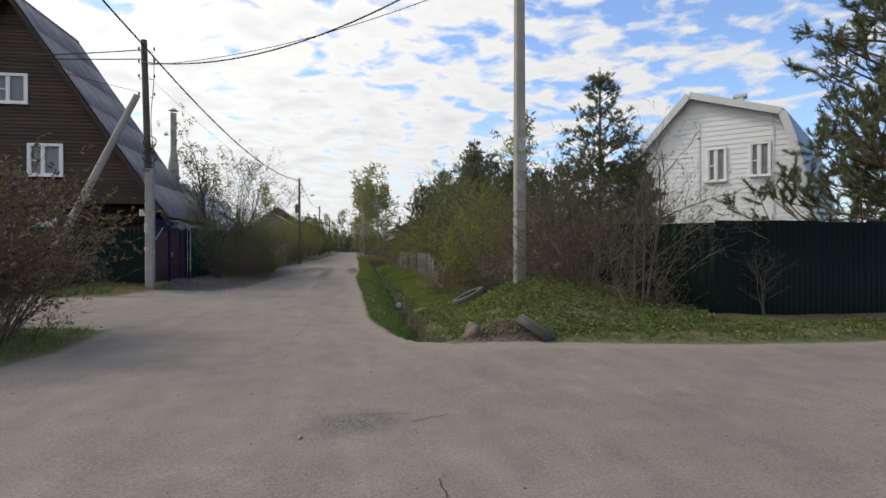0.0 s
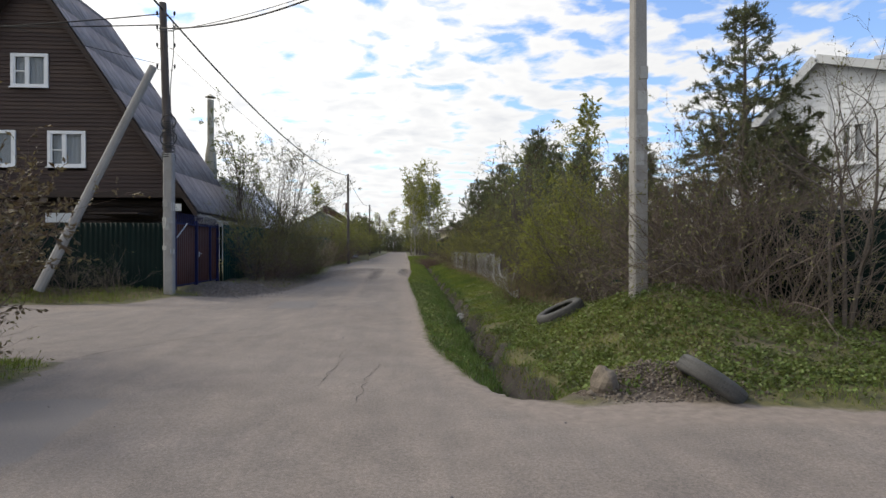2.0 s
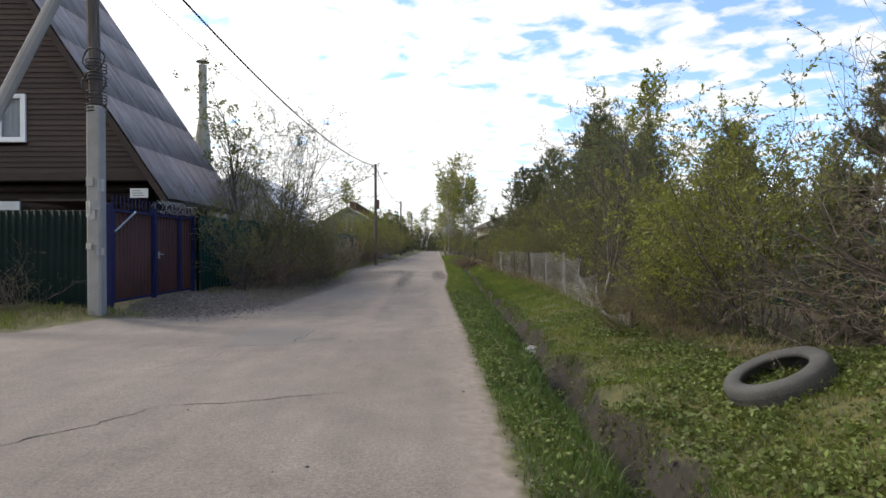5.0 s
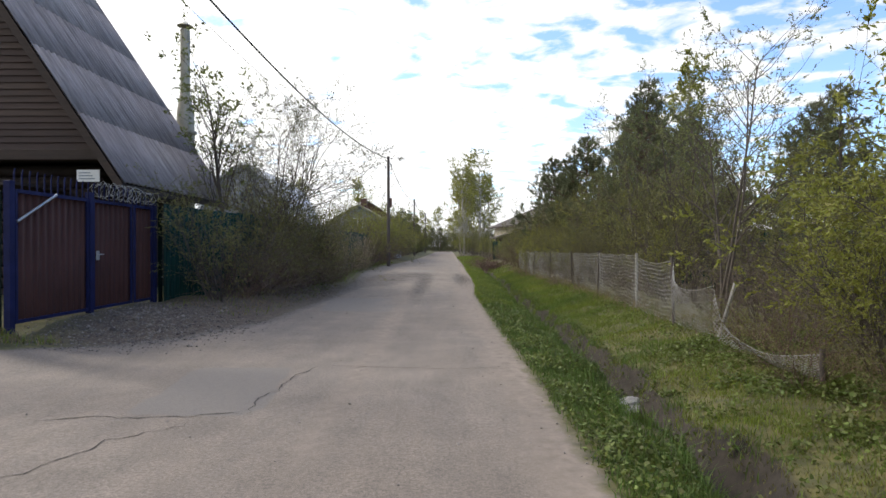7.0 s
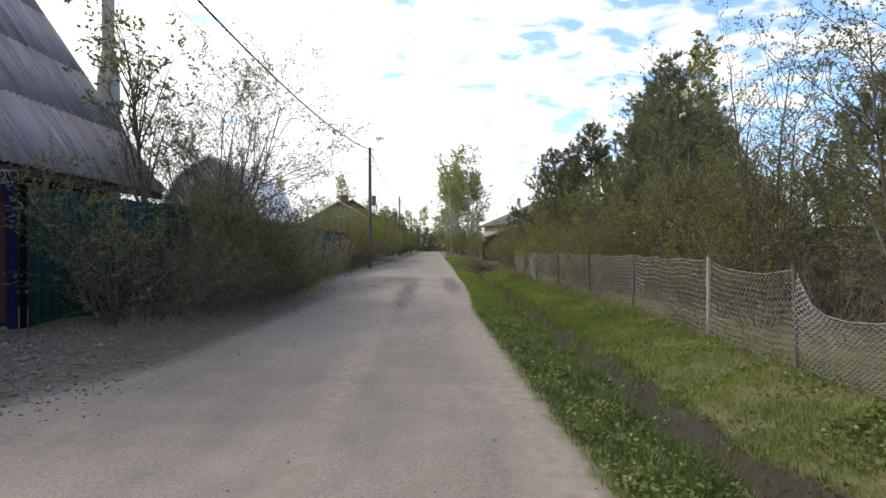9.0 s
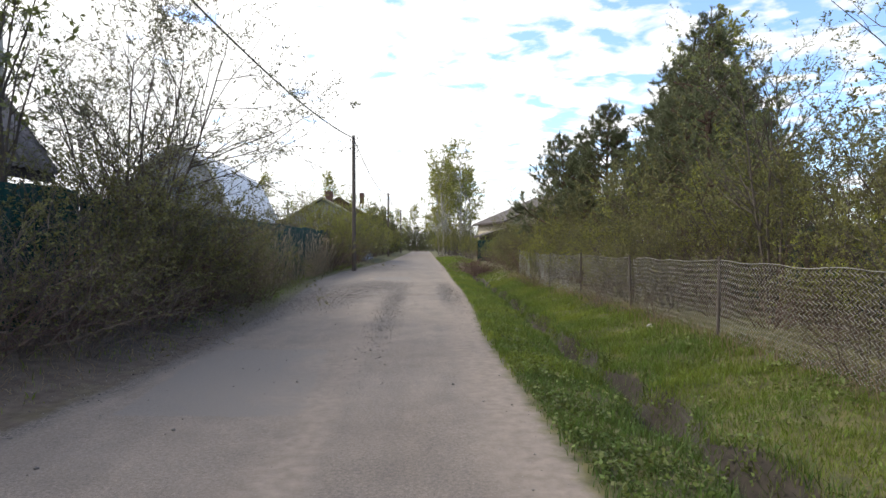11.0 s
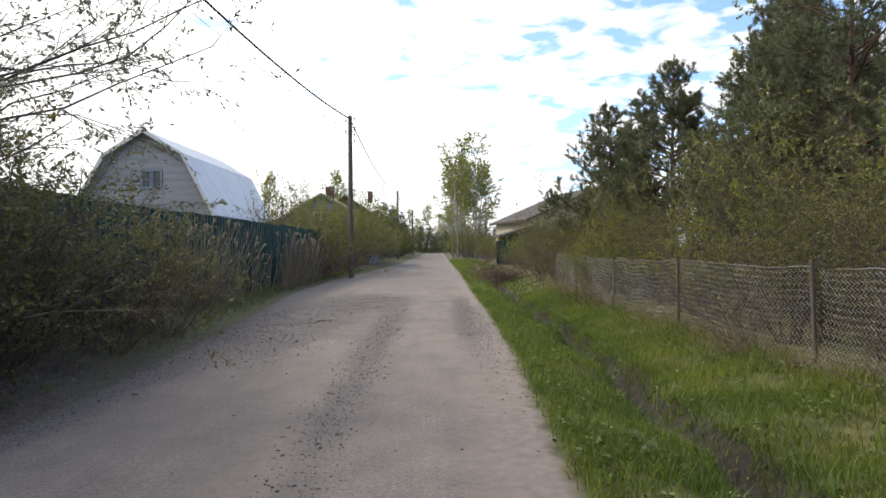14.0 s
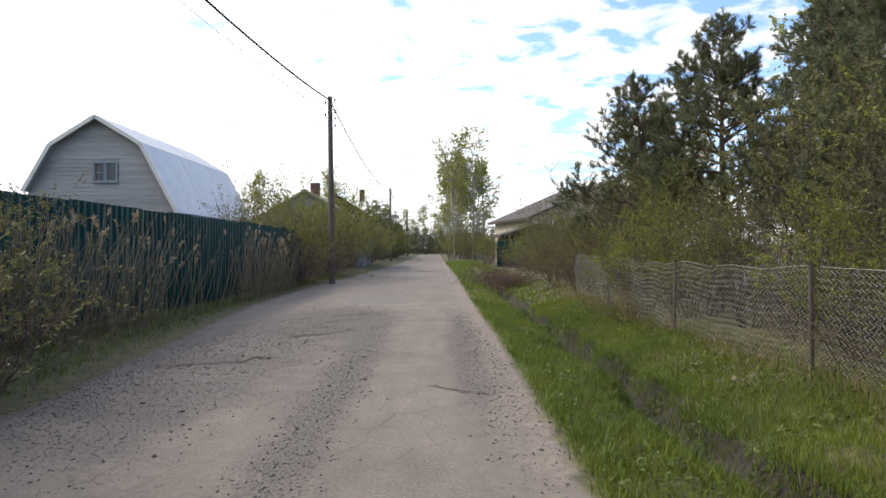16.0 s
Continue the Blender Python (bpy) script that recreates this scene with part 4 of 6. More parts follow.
def white_house():
    h = thing("white_house", "two storey white siding house with dark blue roof behind the fence", "house", (15.0, 21.3, 0), -47)
    out = WHITE_OUTLINE
    body = [(x, z) for x, z in out]
    part("body", prism(bmesh.new(), body, 0.06, 9.0), M_VINYL, h)
    holes = []
    for a, c, d, e in WHITE_WINDOWS:
        holes.append((a - 0.09, c + 0.09, d - 0.09, e + 0.09))
    wall = piece("gable_cladding", None, h)
    siding(wall, body, 0.2, 7.4, 0.2, 0.05, M_VINYL, holes, 0.022)
    for a, c, d, e in WHITE_WINDOWS:
        window(h, a, c, d, e, 0.03, 0.45, 0.08, "white framed window with dark panes")
    for x in (-1.15, 1.55):
        part("cover_strip", boxed(x, x + 0.07, 0.012, 0.027, 0.2, 6.6), M_FASCIA, h)
    # roof slabs along the outline's upper edges
    for (ax, az), (bx, bz), mat in zip(out[1:-2], out[2:-1], (M_BLUE_ROOF,) * 5):
        dx, dz = bx - ax, bz - az
        l = math.hypot(dx, dz)
        nx, nz = -dz / l, dx / l
        q = lambda o: [(ax + nx * o[0], az + nz * o[0]), (bx + nx * o[0], bz + nz * o[0]), (bx + nx * o[1], bz + nz * o[1]), (ax + nx * o[1], az + nz * o[1])]
        part("roof", prism(bmesh.new(), q((0.02, 0.14)), -0.22, 9.3), mat, h)
        part("fascia", prism(bmesh.new(), q((-0.12, 0.15)), -0.3, -0.225), M_FASCIA, h, "pale fascia board")
    c = piece("flue", None, h, None, "short metal roof vent")
    part("flue_base", boxed(0.1, 0.42, 0.6, 0.95, 6.9, 7.5), M_FASCIA, c)
    bm = cylinder(bmesh.new(), 0, 0, 0, 0.5, 0.12, 0.12, 10)
    bm.transform(pose(0.02, 0.78, 7.62, 0, 90, 0))
    part("flue_pipe", bm, M_METAL, c)


white_house()


def gambrel_house():
    h = thing("gambrel_house", "grey board house with pale metal gambrel roof", "house", (-15.9, 58, 0))
    out = [(-3.7, 0), (-3.7, 3.2), (-3.35, 4.3), (-2.1, 6.45), (0, 7.75), (2.1, 6.45), (3.75, 3.2), (3.75, 0)]
    part("body", prism(bmesh.new(), out, 0.06, 10.8), M_BARN, h)
    wall = piece("gable_cladding", None, h)
    siding(wall, out, 0.3, 7.6, 0.19, 0.05, M_BARN, [(-0.35, 0.85, 4.7, 5.7)], 0.025)
    window(h, -0.25, 0.75, 4.8, 5.6, 0.03, 0.5, 0.09, "blue grey framed barred window", M_BLUEGREY)
    for k in range(5):
        line_tube("window_bar", [(-0.2 + 0.2 * k, -0.05, 4.8), (-0.2 + 0.2 * k, -0.05, 5.6)], 0.012, M_BLUEGREY, h, 4)
    for (ax, az), (bx, bz) in zip(out[2:6], out[3:7]):
        dx, dz = bx - ax, bz - az
        l = math.hypot(dx, dz)
        nx, nz = -dz / l, dx / l
        q = lambda o: [(ax + nx * o[0], az + nz * o[0]), (bx + nx * o[0], bz + nz * o[0]), (bx + nx * o[1], bz + nz * o[1]), (ax + nx * o[1], az + nz * o[1])]
        for k in range(6):
            part("roof_sheet", prism(bmesh.new(), q((0.02, 0.06)), -0.35 + 1.92 * k, -0.35 + 1.92 * k + 1.905), M_BARN_ROOF, h)
        part("verge_board", prism(bmesh.new(), q((-0.1, 0.07)), -0.42, -0.354), M_FASCIA, h)
        part("roof_deck", prism(bmesh.new(), q((-0.03, 0.016)), -0.34, 11.1), M_BARN, h)
    part("vent", cylinder(bmesh.new(), 4.3, 11.4, 0, 5.2, 0.07, 0.07, 8), M_PIPE, h)


gambrel_house()


def plain_house(label, x, y, turn, half, depth, eave, ridge, wall, roof, wins=(), chim=None):
    h = thing("house", label, "house", (x, y, 0), turn)
    out = [(-half, 0), (-half, eave), (0, ridge), (half, eave), (half, 0)]
    part("body", prism(bmesh.new(), out, 0, depth), wall, h)
    for side in (-1, 1):
        o = 0.5 / half
        ex, ez = side * (half + 0.5), eave - (ridge - eave) * o
        part("roof", prism(bmesh.new(), [(0, ridge + 0.02), (0, ridge + 0.2), (ex, ez + 0.2), (ex, ez + 0.02)], -0.5, depth + 0.5), roof, h)
    for a, c, d, e in wins:
        window(h, a, c, d, e, -0.02, 0.5, 0.08)
    if chim:
        part("chimney", boxed(chim - 0.3, chim + 0.3, 2, 2.6, ridge - 0.6, ridge + 0.9), M_BRICK, h)
    return h


plain_house("olive roofed cottage with gable to the road", -9.0, 71, 0, 3.6, 8, 3.3, 5.4, M_BARN, M_OLIVE_ROOF, [(-0.6, 0.4, 3.2, 4.1)], 0.2)
plain_house("cream rendered house with dark brown roof", 13.7, 76, 12, 6.5, 9, 3.7, 6.4, M_CREAM, M_ROOF_BROWN, [(-4.8, -3.8, 2.2, 3.4), (-1.5, -0.4, 2.2, 3.4)])
plain_house("low dark shed with brown roof", 7.6, 74, 5, 2.4, 3, 2.3, 3.0, M_LOG, M_ROOF_BROWN)
plain_house("far red brown brick house", -12.2, 104, 0, 4.5, 9, 5.2, 8.2, M_BRICK, M_ROOF_BROWN, [(-2.4, -1.4, 3, 4.4), (1.2, 2.2, 3, 4.4)], 3.0)
plain_house("far brown brick house beyond the hedge", -9.6, 128, 0, 3.5, 9, 5.4, 7.0, M_BRICK, M_ROOF_BROWN, [(-0.6, 0.6, 3.4, 4.8)])
sheet_fence("dark green profiled steel fence before the cream house", (4.2, 70.5), (12, 71.5), 1.9, M_GREEN_SHEET)

# ---- plants ----
def unit(v):
    return v / (np.linalg.norm(v, axis=-1, keepdims=True) + 1e-9)


def grow(rng, start, way, length, rad, levels):
    """Branches level by level. levels: (joints, wiggle, lift, children, spread in degrees, length ratio, first share).
    Returns the tubes of each level and the last level's joints with their directions."""
    start, way, length, rad = (np.asarray(a, float) for a in (start, way, length, rad))
    tubes_out, last = [], None
    for k, wig, lift, kids, spread, ratio, first in levels:
        n = len(start)
        pts, d, ways = [start], unit(way), []
        for j in range(k):
            d = unit(d + rng.normal(0, wig, (n, 3)) + np.array([0, 0, lift]))
            pts.append(pts[-1] + d * (length / k)[:, None])
            ways.append(d)
        P, W = np.stack(pts, 1), np.stack(ways, 1)
        t0 = np.linspace(1, 0.3, k + 1)
        R = rad[:, None] * t0[None]
        tubes_out.append((P[:, :-1].reshape(-1, 3), P[:, 1:].reshape(-1, 3), R[:, :-1].ravel(), R[:, 1:].ravel()))
        last = (P, W)
        if not kids:
            break
        s = rng.uniform(first, 1.0, (n, kids))
        s[:, -1] = 1.0
        idx = np.minimum((s * k).astype(int), k - 1)
        fr = s * k - idx
        row = np.arange(n)[:, None]
        p = P[row, idx] * (1 - fr[..., None]) + P[row, idx + 1] * fr[..., None]
        w = W[row, idx]
        side = unit(np.cross(w, unit(rng.normal(0, 1, w.shape))))
        a = np.radians(spread) * rng.uniform(0.6, 1.25, s.shape)[..., None]
        way = (w * np.cos(a) + side * np.sin(a)).reshape(-1, 3)
        length = ((length[:, None] * ratio) * (1.25 - 0.55 * s) * rng.uniform(0.65, 1.2, s.shape)).ravel()
        rad = np.maximum(rad[:, None] * (1 - 0.65 * s) * 0.62, 0.0022).ravel()
        start = p.reshape(-1, 3)
    return tubes_out, last


def wood_mesh(name, tube_sets, mat, sides=(7, 5, 3, 3, 3)):
    vs, fs, o = [], [], 0
    for t, s in zip(tube_sets, sides):
        v, f = tubes(*t, s)
        vs.append(v)
        fs.append(f + o)
        o += len(v)
    return mesh_np(name, np.concatenate(vs), np.concatenate(fs), mat, True)


def leaf_mesh(name, rng, p, way, size, mat, wide=0.45, droop=0.2, curl=0.6):
    """A diamond leaf at each point."""
    n = len(p)
    a = unit(way + rng.normal(0, curl, (n, 3)) + np.array([0, 0, -droop]))
    b = unit(np.cross(a, rng.normal(0, 1, (n, 3))))
    L = size * rng.uniform(0.55, 1.25, n)[:, None]
    nrm = np.cross(a, b) * L * 0.12
    v = np.stack([p, p + a * L * 0.5 + b * L * wide * 0.5 + nrm, p + a * L, p + a * L * 0.5 - b * L * wide * 0.5 + nrm], 1)
    return mesh_np(name, v.reshape(-1, 3), np.arange(4 * n).reshape(-1, 4), mat)


def needle_mesh(name, rng, p, way, per, length, width, mat, spread=0.9):
    n = len(p)
    p, way = np.repeat(p, per, 0), np.repeat(way, per, 0)
    a = unit(way + rng.normal(0, spread, p.shape))
    b = unit(np.cross(a, rng.normal(0, 1, p.shape))) * width
    L = length * rng.uniform(0.7, 1.2, len(p))[:, None]
    p = p + way * rng.uniform(-0.5, 0.5, len(p))[:, None] * length
    v = np.stack([p - b, p + b, p + a * L], 1)
    return mesh_np(name, v.reshape(-1, 3), np.arange(3 * len(p)).reshape(-1, 3), mat)


def along(last, share, rng, by_length=False):
    """Points spread along the last branches."""
    P, W = last
    k = W.shape[1]
    n = int(len(P) * share)
    i = rng.integers(0, len(P), n)
    if by_length:
        ln = np.linalg.norm(P[:, -1] - P[:, 0], axis=1) ** 1.6
        i = rng.choice(len(P), n, p=ln / ln.sum())
    j, f = rng.integers(0, k, n), rng.uniform(0, 1, n)[:, None]
    return P[i, j] * (1 - f) + P[i, j + 1] * f, W[i, j]


def shrub_meshes(seed, height, stems, spread, leaves, leaf, leaf_mat, wood_mat, kids=(5, 5), lift=0.05, twig=0.008, wig=0.16, foot=0.35):
    rng = np.random.default_rng(seed)
    a = rng.uniform(0, 2 * np.pi, stems)
    lean = np.radians(spread) * np.sqrt(rng.uniform(0.02, 1, stems))
    way = np.stack([np.cos(a) * np.sin(lean), np.sin(a) * np.sin(lean), np.cos(lean)], 1)
    start = np.stack([np.cos(a), np.sin(a), np.zeros(stems)], 1) * (rng.uniform(0, foot, stems)[:, None]) - (0, 0, 0.1)
    ln = height * rng.uniform(0.6, 1.0, stems)
    sets, last = grow(rng, start, way, ln, np.full(stems, twig * height * 0.8), [(5, wig, lift, kids[0], 38, 0.42, 0.2), (3, wig, lift * 0.6, kids[1], 42, 0.5, 0.15), (2, 0.2, 0.03, 0, 0, 0, 0)])
    out = [("branching", wood_mesh("branching", sets, wood_mat, (5, 3, 3)))]
    if leaves:
        p, w = along(last, leaves, rng)
        out.append(("foliage", leaf_mesh("foliage", rng, p, w, leaf, leaf_mat)))
    return out


def tree_meshes(seed, height, trunk_r, limbs, leaves, leaf, leaf_mat, wood_mat, clear=0.25, spread=38, kids=(6, 5, 3), lift=0.06, ratio=0.42, lean=(0, 0), trunks=1, wide=0.45, droop=0.2, tip_lift=0.0):
    rng = np.random.default_rng(seed)
    way = np.array([[lean[0], lean[1], 1.0]] * trunks) + rng.normal(0, 0.16 if trunks > 1 else 0.02, (trunks, 3))
    start = np.concatenate([rng.uniform(-0.15, 0.15, (trunks, 2)) * (trunks > 1), np.full((trunks, 1), -0.15)], 1)
    sets, last = grow(rng, start, way, height * rng.uniform(0.8, 1, trunks), np.full(trunks, trunk_r), [(9, 0.05, 0.03, limbs, spread, ratio, clear), (5, 0.13, lift, kids[0], 38, 0.45, 0.2), (4, 0.16, lift * 0.4 + tip_lift, kids[1], 40, 0.5, 0.15), (3, 0.2, tip_lift, 0, 0, 0, 0)])
    p, w = along(last, leaves, rng)
    return [("trunk", wood_mesh("trunk", sets, wood_mat)), ("crown", leaf_mesh("crown", rng, p, w, leaf, leaf_mat, wide, droop))]


def pine_meshes(seed, height, per=17, bare=0.12, fat=1.0):
    rng = np.random.default_rng(seed)
    n = int(height * 11)
    h = height * (bare + (0.985 - bare) * np.sort(rng.uniform(0, 1, n)) ** 0.9)
    a = np.arange(n) * 2.4 + rng.normal(0, 0.3, n)
    rel = (h / height - bare) / (1 - bare)
    ln = height * 0.34 * (1 - rel) ** 0.95 * rng.uniform(0.6, 1.15, n) + 0.25
    up = 0.12 + 0.5 * rel
    way = np.stack([np.cos(a), np.sin(a), up], 1)
    bend = 0.12 * np.sin(h * 0.7 + seed)
    start = np.stack([bend, bend * 0.5, h], 1)
    sets, last = grow(rng, start, way, ln, 0.012 + 0.014 * ln, [(5, 0.1, 0.06, 7, 48, 0.42, 0.25), (3, 0.14, 0.12, 4, 45, 0.5, 0.3), (2, 0.1, 0.22, 0, 0, 0, 0)])
    zz = np.linspace(-0.2, height, 14)
    b = 0.12 * np.sin(zz * 0.7 + seed)
    c = np.stack([b, b * 0.5, zz], 1)
    r = np.linspace(0.017 * height, 0.012, 14)
    sets = [(c[:-1], c[1:], r[:-1], r[1:])] + sets
    P, W = last
    p, w = along(last, 3.2, rng, True)
    tip = np.stack([np.full(10, b[-1]), np.full(10, b[-1] * 0.5), np.linspace(height * 0.9, height * 1.02, 10)], 1)
    p, w = np.concatenate([p, tip]), np.concatenate([w, np.tile([0, 0, 1.0], (10, 1))])
    return [("trunk", wood_mesh("trunk", sets, M_PINE_BARK)), ("crown", needle_mesh("crown", rng, p, w, per, 0.13, 0.007 * fat, M_NEEDLE, 0.7))]


def spruce_meshes(seed, height, per=9, mat=None, full=1.0, fat=1.0):
    rng = np.random.default_rng(seed)
    n = int(height * 16)
    rel = np.sort(rng.uniform(0.02, 0.97, n))
    a = np.arange(n) * 2.4 + rng.normal(0, 0.25, n)
    ln = height * 0.3 * full * (1 - rel) ** 0.85 * rng.uniform(0.7, 1.15, n) + 0.12
    way = np.stack([np.cos(a), np.sin(a), 0.35 * rel + 0.25], 1)
    start = np.stack([0 * rel, 0 * rel, rel * height], 1)
    sets, last = grow(rng, start, way, ln, 0.006 + 0.01 * ln, [(5, 0.06, -0.02, 10, 45, 0.4, 0.15), (3, 0.1, 0.0, 3, 40, 0.45, 0.2), (2, 0.1, 0.03, 0, 0, 0, 0)])
    c = np.stack([np.zeros(9), np.zeros(9), np.linspace(-0.2, height, 9)], 1)
    r = np.linspace(0.016 * height, 0.008, 9)
    P, W = last
    p, w = along(last, 4.6, rng, True)
    top = np.stack([np.zeros(14), np.zeros(14), np.linspace(height * 0.8, height, 14)], 1)
    p, w = np.concatenate([p, top]), np.concatenate([w, np.tile([0, 0, 1.0], (14, 1))])
    return [("trunk", wood_mesh("trunk", [(c[:-1], c[1:], r[:-1], r[1:])] + sets, M_BARK)), ("crown", needle_mesh("crown", rng, p, w, per, 0.075, 0.006 * fat, mat or M_SPRUCE, 0.8))]


def plant(name, label, category, meshes, x, y, turn=0.0, size=1.0, tall=1.0, group="", sink=0.0):
    ob = new(name)
    ob.matrix_basis = pose(x, y, gz1(x, y) - sink, 0, 0, turn) @ Matrix.Diagonal((size, size, size * tall, 1))
    tagged(ob, label, category, group)
    for n, me in meshes:
        p = piece(n, me, ob)
        if "growth" in n or n == "branch_heap":
            tagged(p, kind="stuff")
    return ob


rng0 = random.Random(11)
# tall trees
PINE_A, PINE_B, PINE_C = pine_meshes(1, 8.2), pine_meshes(2, 7.0, bare=0.2), pine_meshes(3, 8.6, bare=0.08)
L_PINE = "dense green pine with rough brown trunk"
for x, y, m, s, t in ((8.2, 38.3, PINE_A, 1.02, 0), (12.8, 44.5, PINE_C, 0.93, 60), (7.3, 45.3, PINE_B, 1.04, 20), (5.9, 47.8, PINE_B, 0.92, 140), (9.4, 43.0, PINE_C, 1.0, 200), (8.6, 40.8, PINE_A, 0.95, 90),
                      (12.5, 33.5, PINE_B, 0.9, 10), (7.6, 50.5, PINE_A, 0.75, 250), (11.5, 47, PINE_A, 1.1, 33), (13.5, 46, PINE_C, 1.05, 111)):
    plant("pine_tree", L_PINE, "pine tree", m, x, y, t, s, group="pines behind the wire fence")
plant("pine_tree", "spreading pine with long low boughs behind the green fence", "pine tree", PINE_C, 14.9, 13.7, 150, 1.28)
plant("pine_tree", "spreading pine with long low boughs behind the green fence", "pine tree", PINE_A, 16.3, 14.0, 20, 1.0)
SPRUCE_A, SPRUCE_B = spruce_meshes(4, 4.9), spruce_meshes(5, 4.0, full=0.9)
FAR_SPRUCE, FAR_PINE = spruce_meshes(6, 4.9, 2, fat=4.0), pine_meshes(7, 8.2, 4, fat=3.5)
L_SPRUCE = "young dark green spruce with open pointed top"
for x, y, m, s, t in ((6.15, 13.64, SPRUCE_A, 1.12, 0), (5.4, 16.2, SPRUCE_B, 0.9, 50), (6.9, 13.5, SPRUCE_B, 0.9, 120), (7.9, 15.0, SPRUCE_B, 0.95, 200), (9.2, 27.5, SPRUCE_A, 1.08, 80), (11.6, 28.5, SPRUCE_B, 1.0, 10), (12.6, 27.5, SPRUCE_B, 1.05, 160)):
    plant("spruce_tree", L_SPRUCE, "spruce tree", m, x, y, t, s, group="young spruces")
for x, y, s in ((-6.6, 98, 1.4), (-6.0, 104, 1.3), (-6.4, 111, 1.5), (-5.6, 118, 1.4), (-6.8, 92, 1.2)):
    plant("spruce_tree", "dark far spruce beside the road", "spruce tree", FAR_SPRUCE, x, y, s * 90, s, group="far roadside spruces")

# birches
BIRCH_A = tree_meshes(21, 12.5, 0.13, 26, 13, 0.14, M_LEAF_BIRCH, M_BIRCH_BARK, 0.2, 34, (6, 5, 3), 0.05, 0.28, wide=0.6, droop=0.5, tip_lift=-0.09)
BIRCH_B = tree_meshes(22, 11.0, 0.11, 24, 15, 0.14, M_LEAF_BIRCH, M_BIRCH_BARK, 0.15, 34, (6, 5, 3), 0.05, 0.3, wide=0.6, droop=0.5, tip_lift=-0.09)
for x, y, m, s, t in ((2.4, 100, BIRCH_A, 1.0, 0), (1.9, 105, BIRCH_B, 1.05, 45), (3.6, 103, BIRCH_B, 1.05, 70), (4.6, 100, BIRCH_A, 1.04, 140), (5.6, 105, BIRCH_B, 1.0, 210), (3.2, 108, BIRCH_A, 1.05, 280), (6.8, 108, BIRCH_B, 1.0, 33), (2.6, 114, BIRCH_B, 1.0, 99), (4.2, 112, BIRCH_B, 1.0, 160)):
    plant("birch_tree", "slender white birch in light yellow green leaf", "birch tree", m, x, y, t, s, group="birch clump")

# trees by the left fence
ASPEN = tree_meshes(31, 7.4, 0.055, 22, 3.4, 0.12, M_LEAF, M_BARK, 0.28, 30, (5, 4, 3), 0.07, 0.36, wide=0.5)
plant("rowan_tree", "slim grey tree with sparse young leaves beside the fence", "tree", ASPEN, -6.75, 29.3, 0)
WILLOW = tree_meshes(32, 5.6, 0.038, 13, 5.5, 0.08, M_CATKIN, M_BARK, 0.15, 48, (6, 5, 3), 0.04, 0.52, lean=(0.08, 0.05), trunks=5, wide=0.36)
plant("willow_tree", "many stemmed willow with grey green catkins leaning over the fence", "tree", WILLOW, -5.95, 31.3, 0, 0.92, 1.05)
plant("willow_tree", "many stemmed willow with grey green catkins leaning over the fence", "tree", WILLOW, -6.9, 33.6, 200, 0.85)
THIN = tree_meshes(33, 4.9, 0.03, 14, 7.0, 0.045, M_LEAF, M_BARK, 0.35, 50, (5, 4, 3), 0.04, 0.42, trunks=3, wide=0.5)
plant("fruit_tree", "thin bare branched tree with small leaf buds at the wire fence", "tree", THIN, 3.75, 22.2, 0, 0.86)
plant("fruit_tree", "thin bare branched tree with small leaf buds behind the wire fence", "tree", THIN, 5.0, 30.0, 130, 0.95)
plant("fruit_tree", "thin bare branched tree with small leaf buds behind the wire fence", "tree", THIN, 5.2, 26.2, 250, 0.9)
CROOKED = tree_meshes(34, 2.9, 0.034, 9, 0.9, 0.04, M_LEAF_OLIVE, M_BARK, 0.3, 50, (5, 4, 3), 0.03, 0.6, trunks=3, lean=(0.12, 0))
plant("bare_tree", "crooked small bare tree with pale bark on the mound", "tree", CROOKED, 5.7, 10.7, 0)
plant("bare_tree", "small bare sapling before the dark fence", "tree", CROOKED, 7.9, 10.0, 90, 0.36)

# shrubs
BARE = [shrub_meshes(s, 2.6, 26, 56, 1.8, 0.045, M_LEAF_OLIVE, M_TWIG_GREY, (6, 4), 0.03, 0.005, 0.3) for s in (41, 42)]
BROWN = [shrub_meshes(s, 2.3, 24, 52, 4.0, 0.065, M_LEAF_OLIVE, M_BARK_RED, (6, 4), 0.03, 0.006, 0.18) for s in (43, 44)]
OLIVE = [shrub_meshes(s, 2.9, 18, 34, 13.0, 0.052, M_LEAF_OLIVE, M_BARK, (6, 5), 0.05, 0.006, 0.14) for s in (45, 46)]
YELLOW = [shrub_meshes(s, 2.8, 16, 36, 15.0, 0.054, M_LEAF_YEL, M_BARK, (6, 5), 0.05, 0.006, 0.14) for s in (47, 48)]
CORNER = [shrub_meshes(s, 2.1, 26, 46, 8.0, 0.06, M_LEAF_BRONZE, M_BARK_RED, (6, 4), 0.05, 0.006, 0.16) for s in (49,)]
HEDGE = [shrub_meshes(s, 2.4, 22, 32, 5.0, 0.055, M_LEAF_OLIVE, M_TWIG, (6, 5), 0.04, 0.006, 0.18) for s in (52, 53)]
TANGLE = [shrub_meshes(s, 1.2, 26, 68, 1.0, 0.045, M_LEAF_OLIVE, M_TWIG, (5, 3), -0.02, 0.006, 0.25, 0.6) for s in (50, 51)]
KINDS = {"hedge": (HEDGE, "dense dark twiggy hedge shrub in small leaf"), "bare": (BARE, "tangled bare brown shrub"), "brown": (BROWN, "reddish brown twiggy shrub with first leaves"), "olive": (OLIVE, "olive green leafing shrub"),
         "yellow": (YELLOW, "bright yellow green leafing shrub"), "corner": (CORNER, "broad leafing shrub with reddish twigs"), "tangle": (TANGLE, "low tangle of dry brown brushwood")}


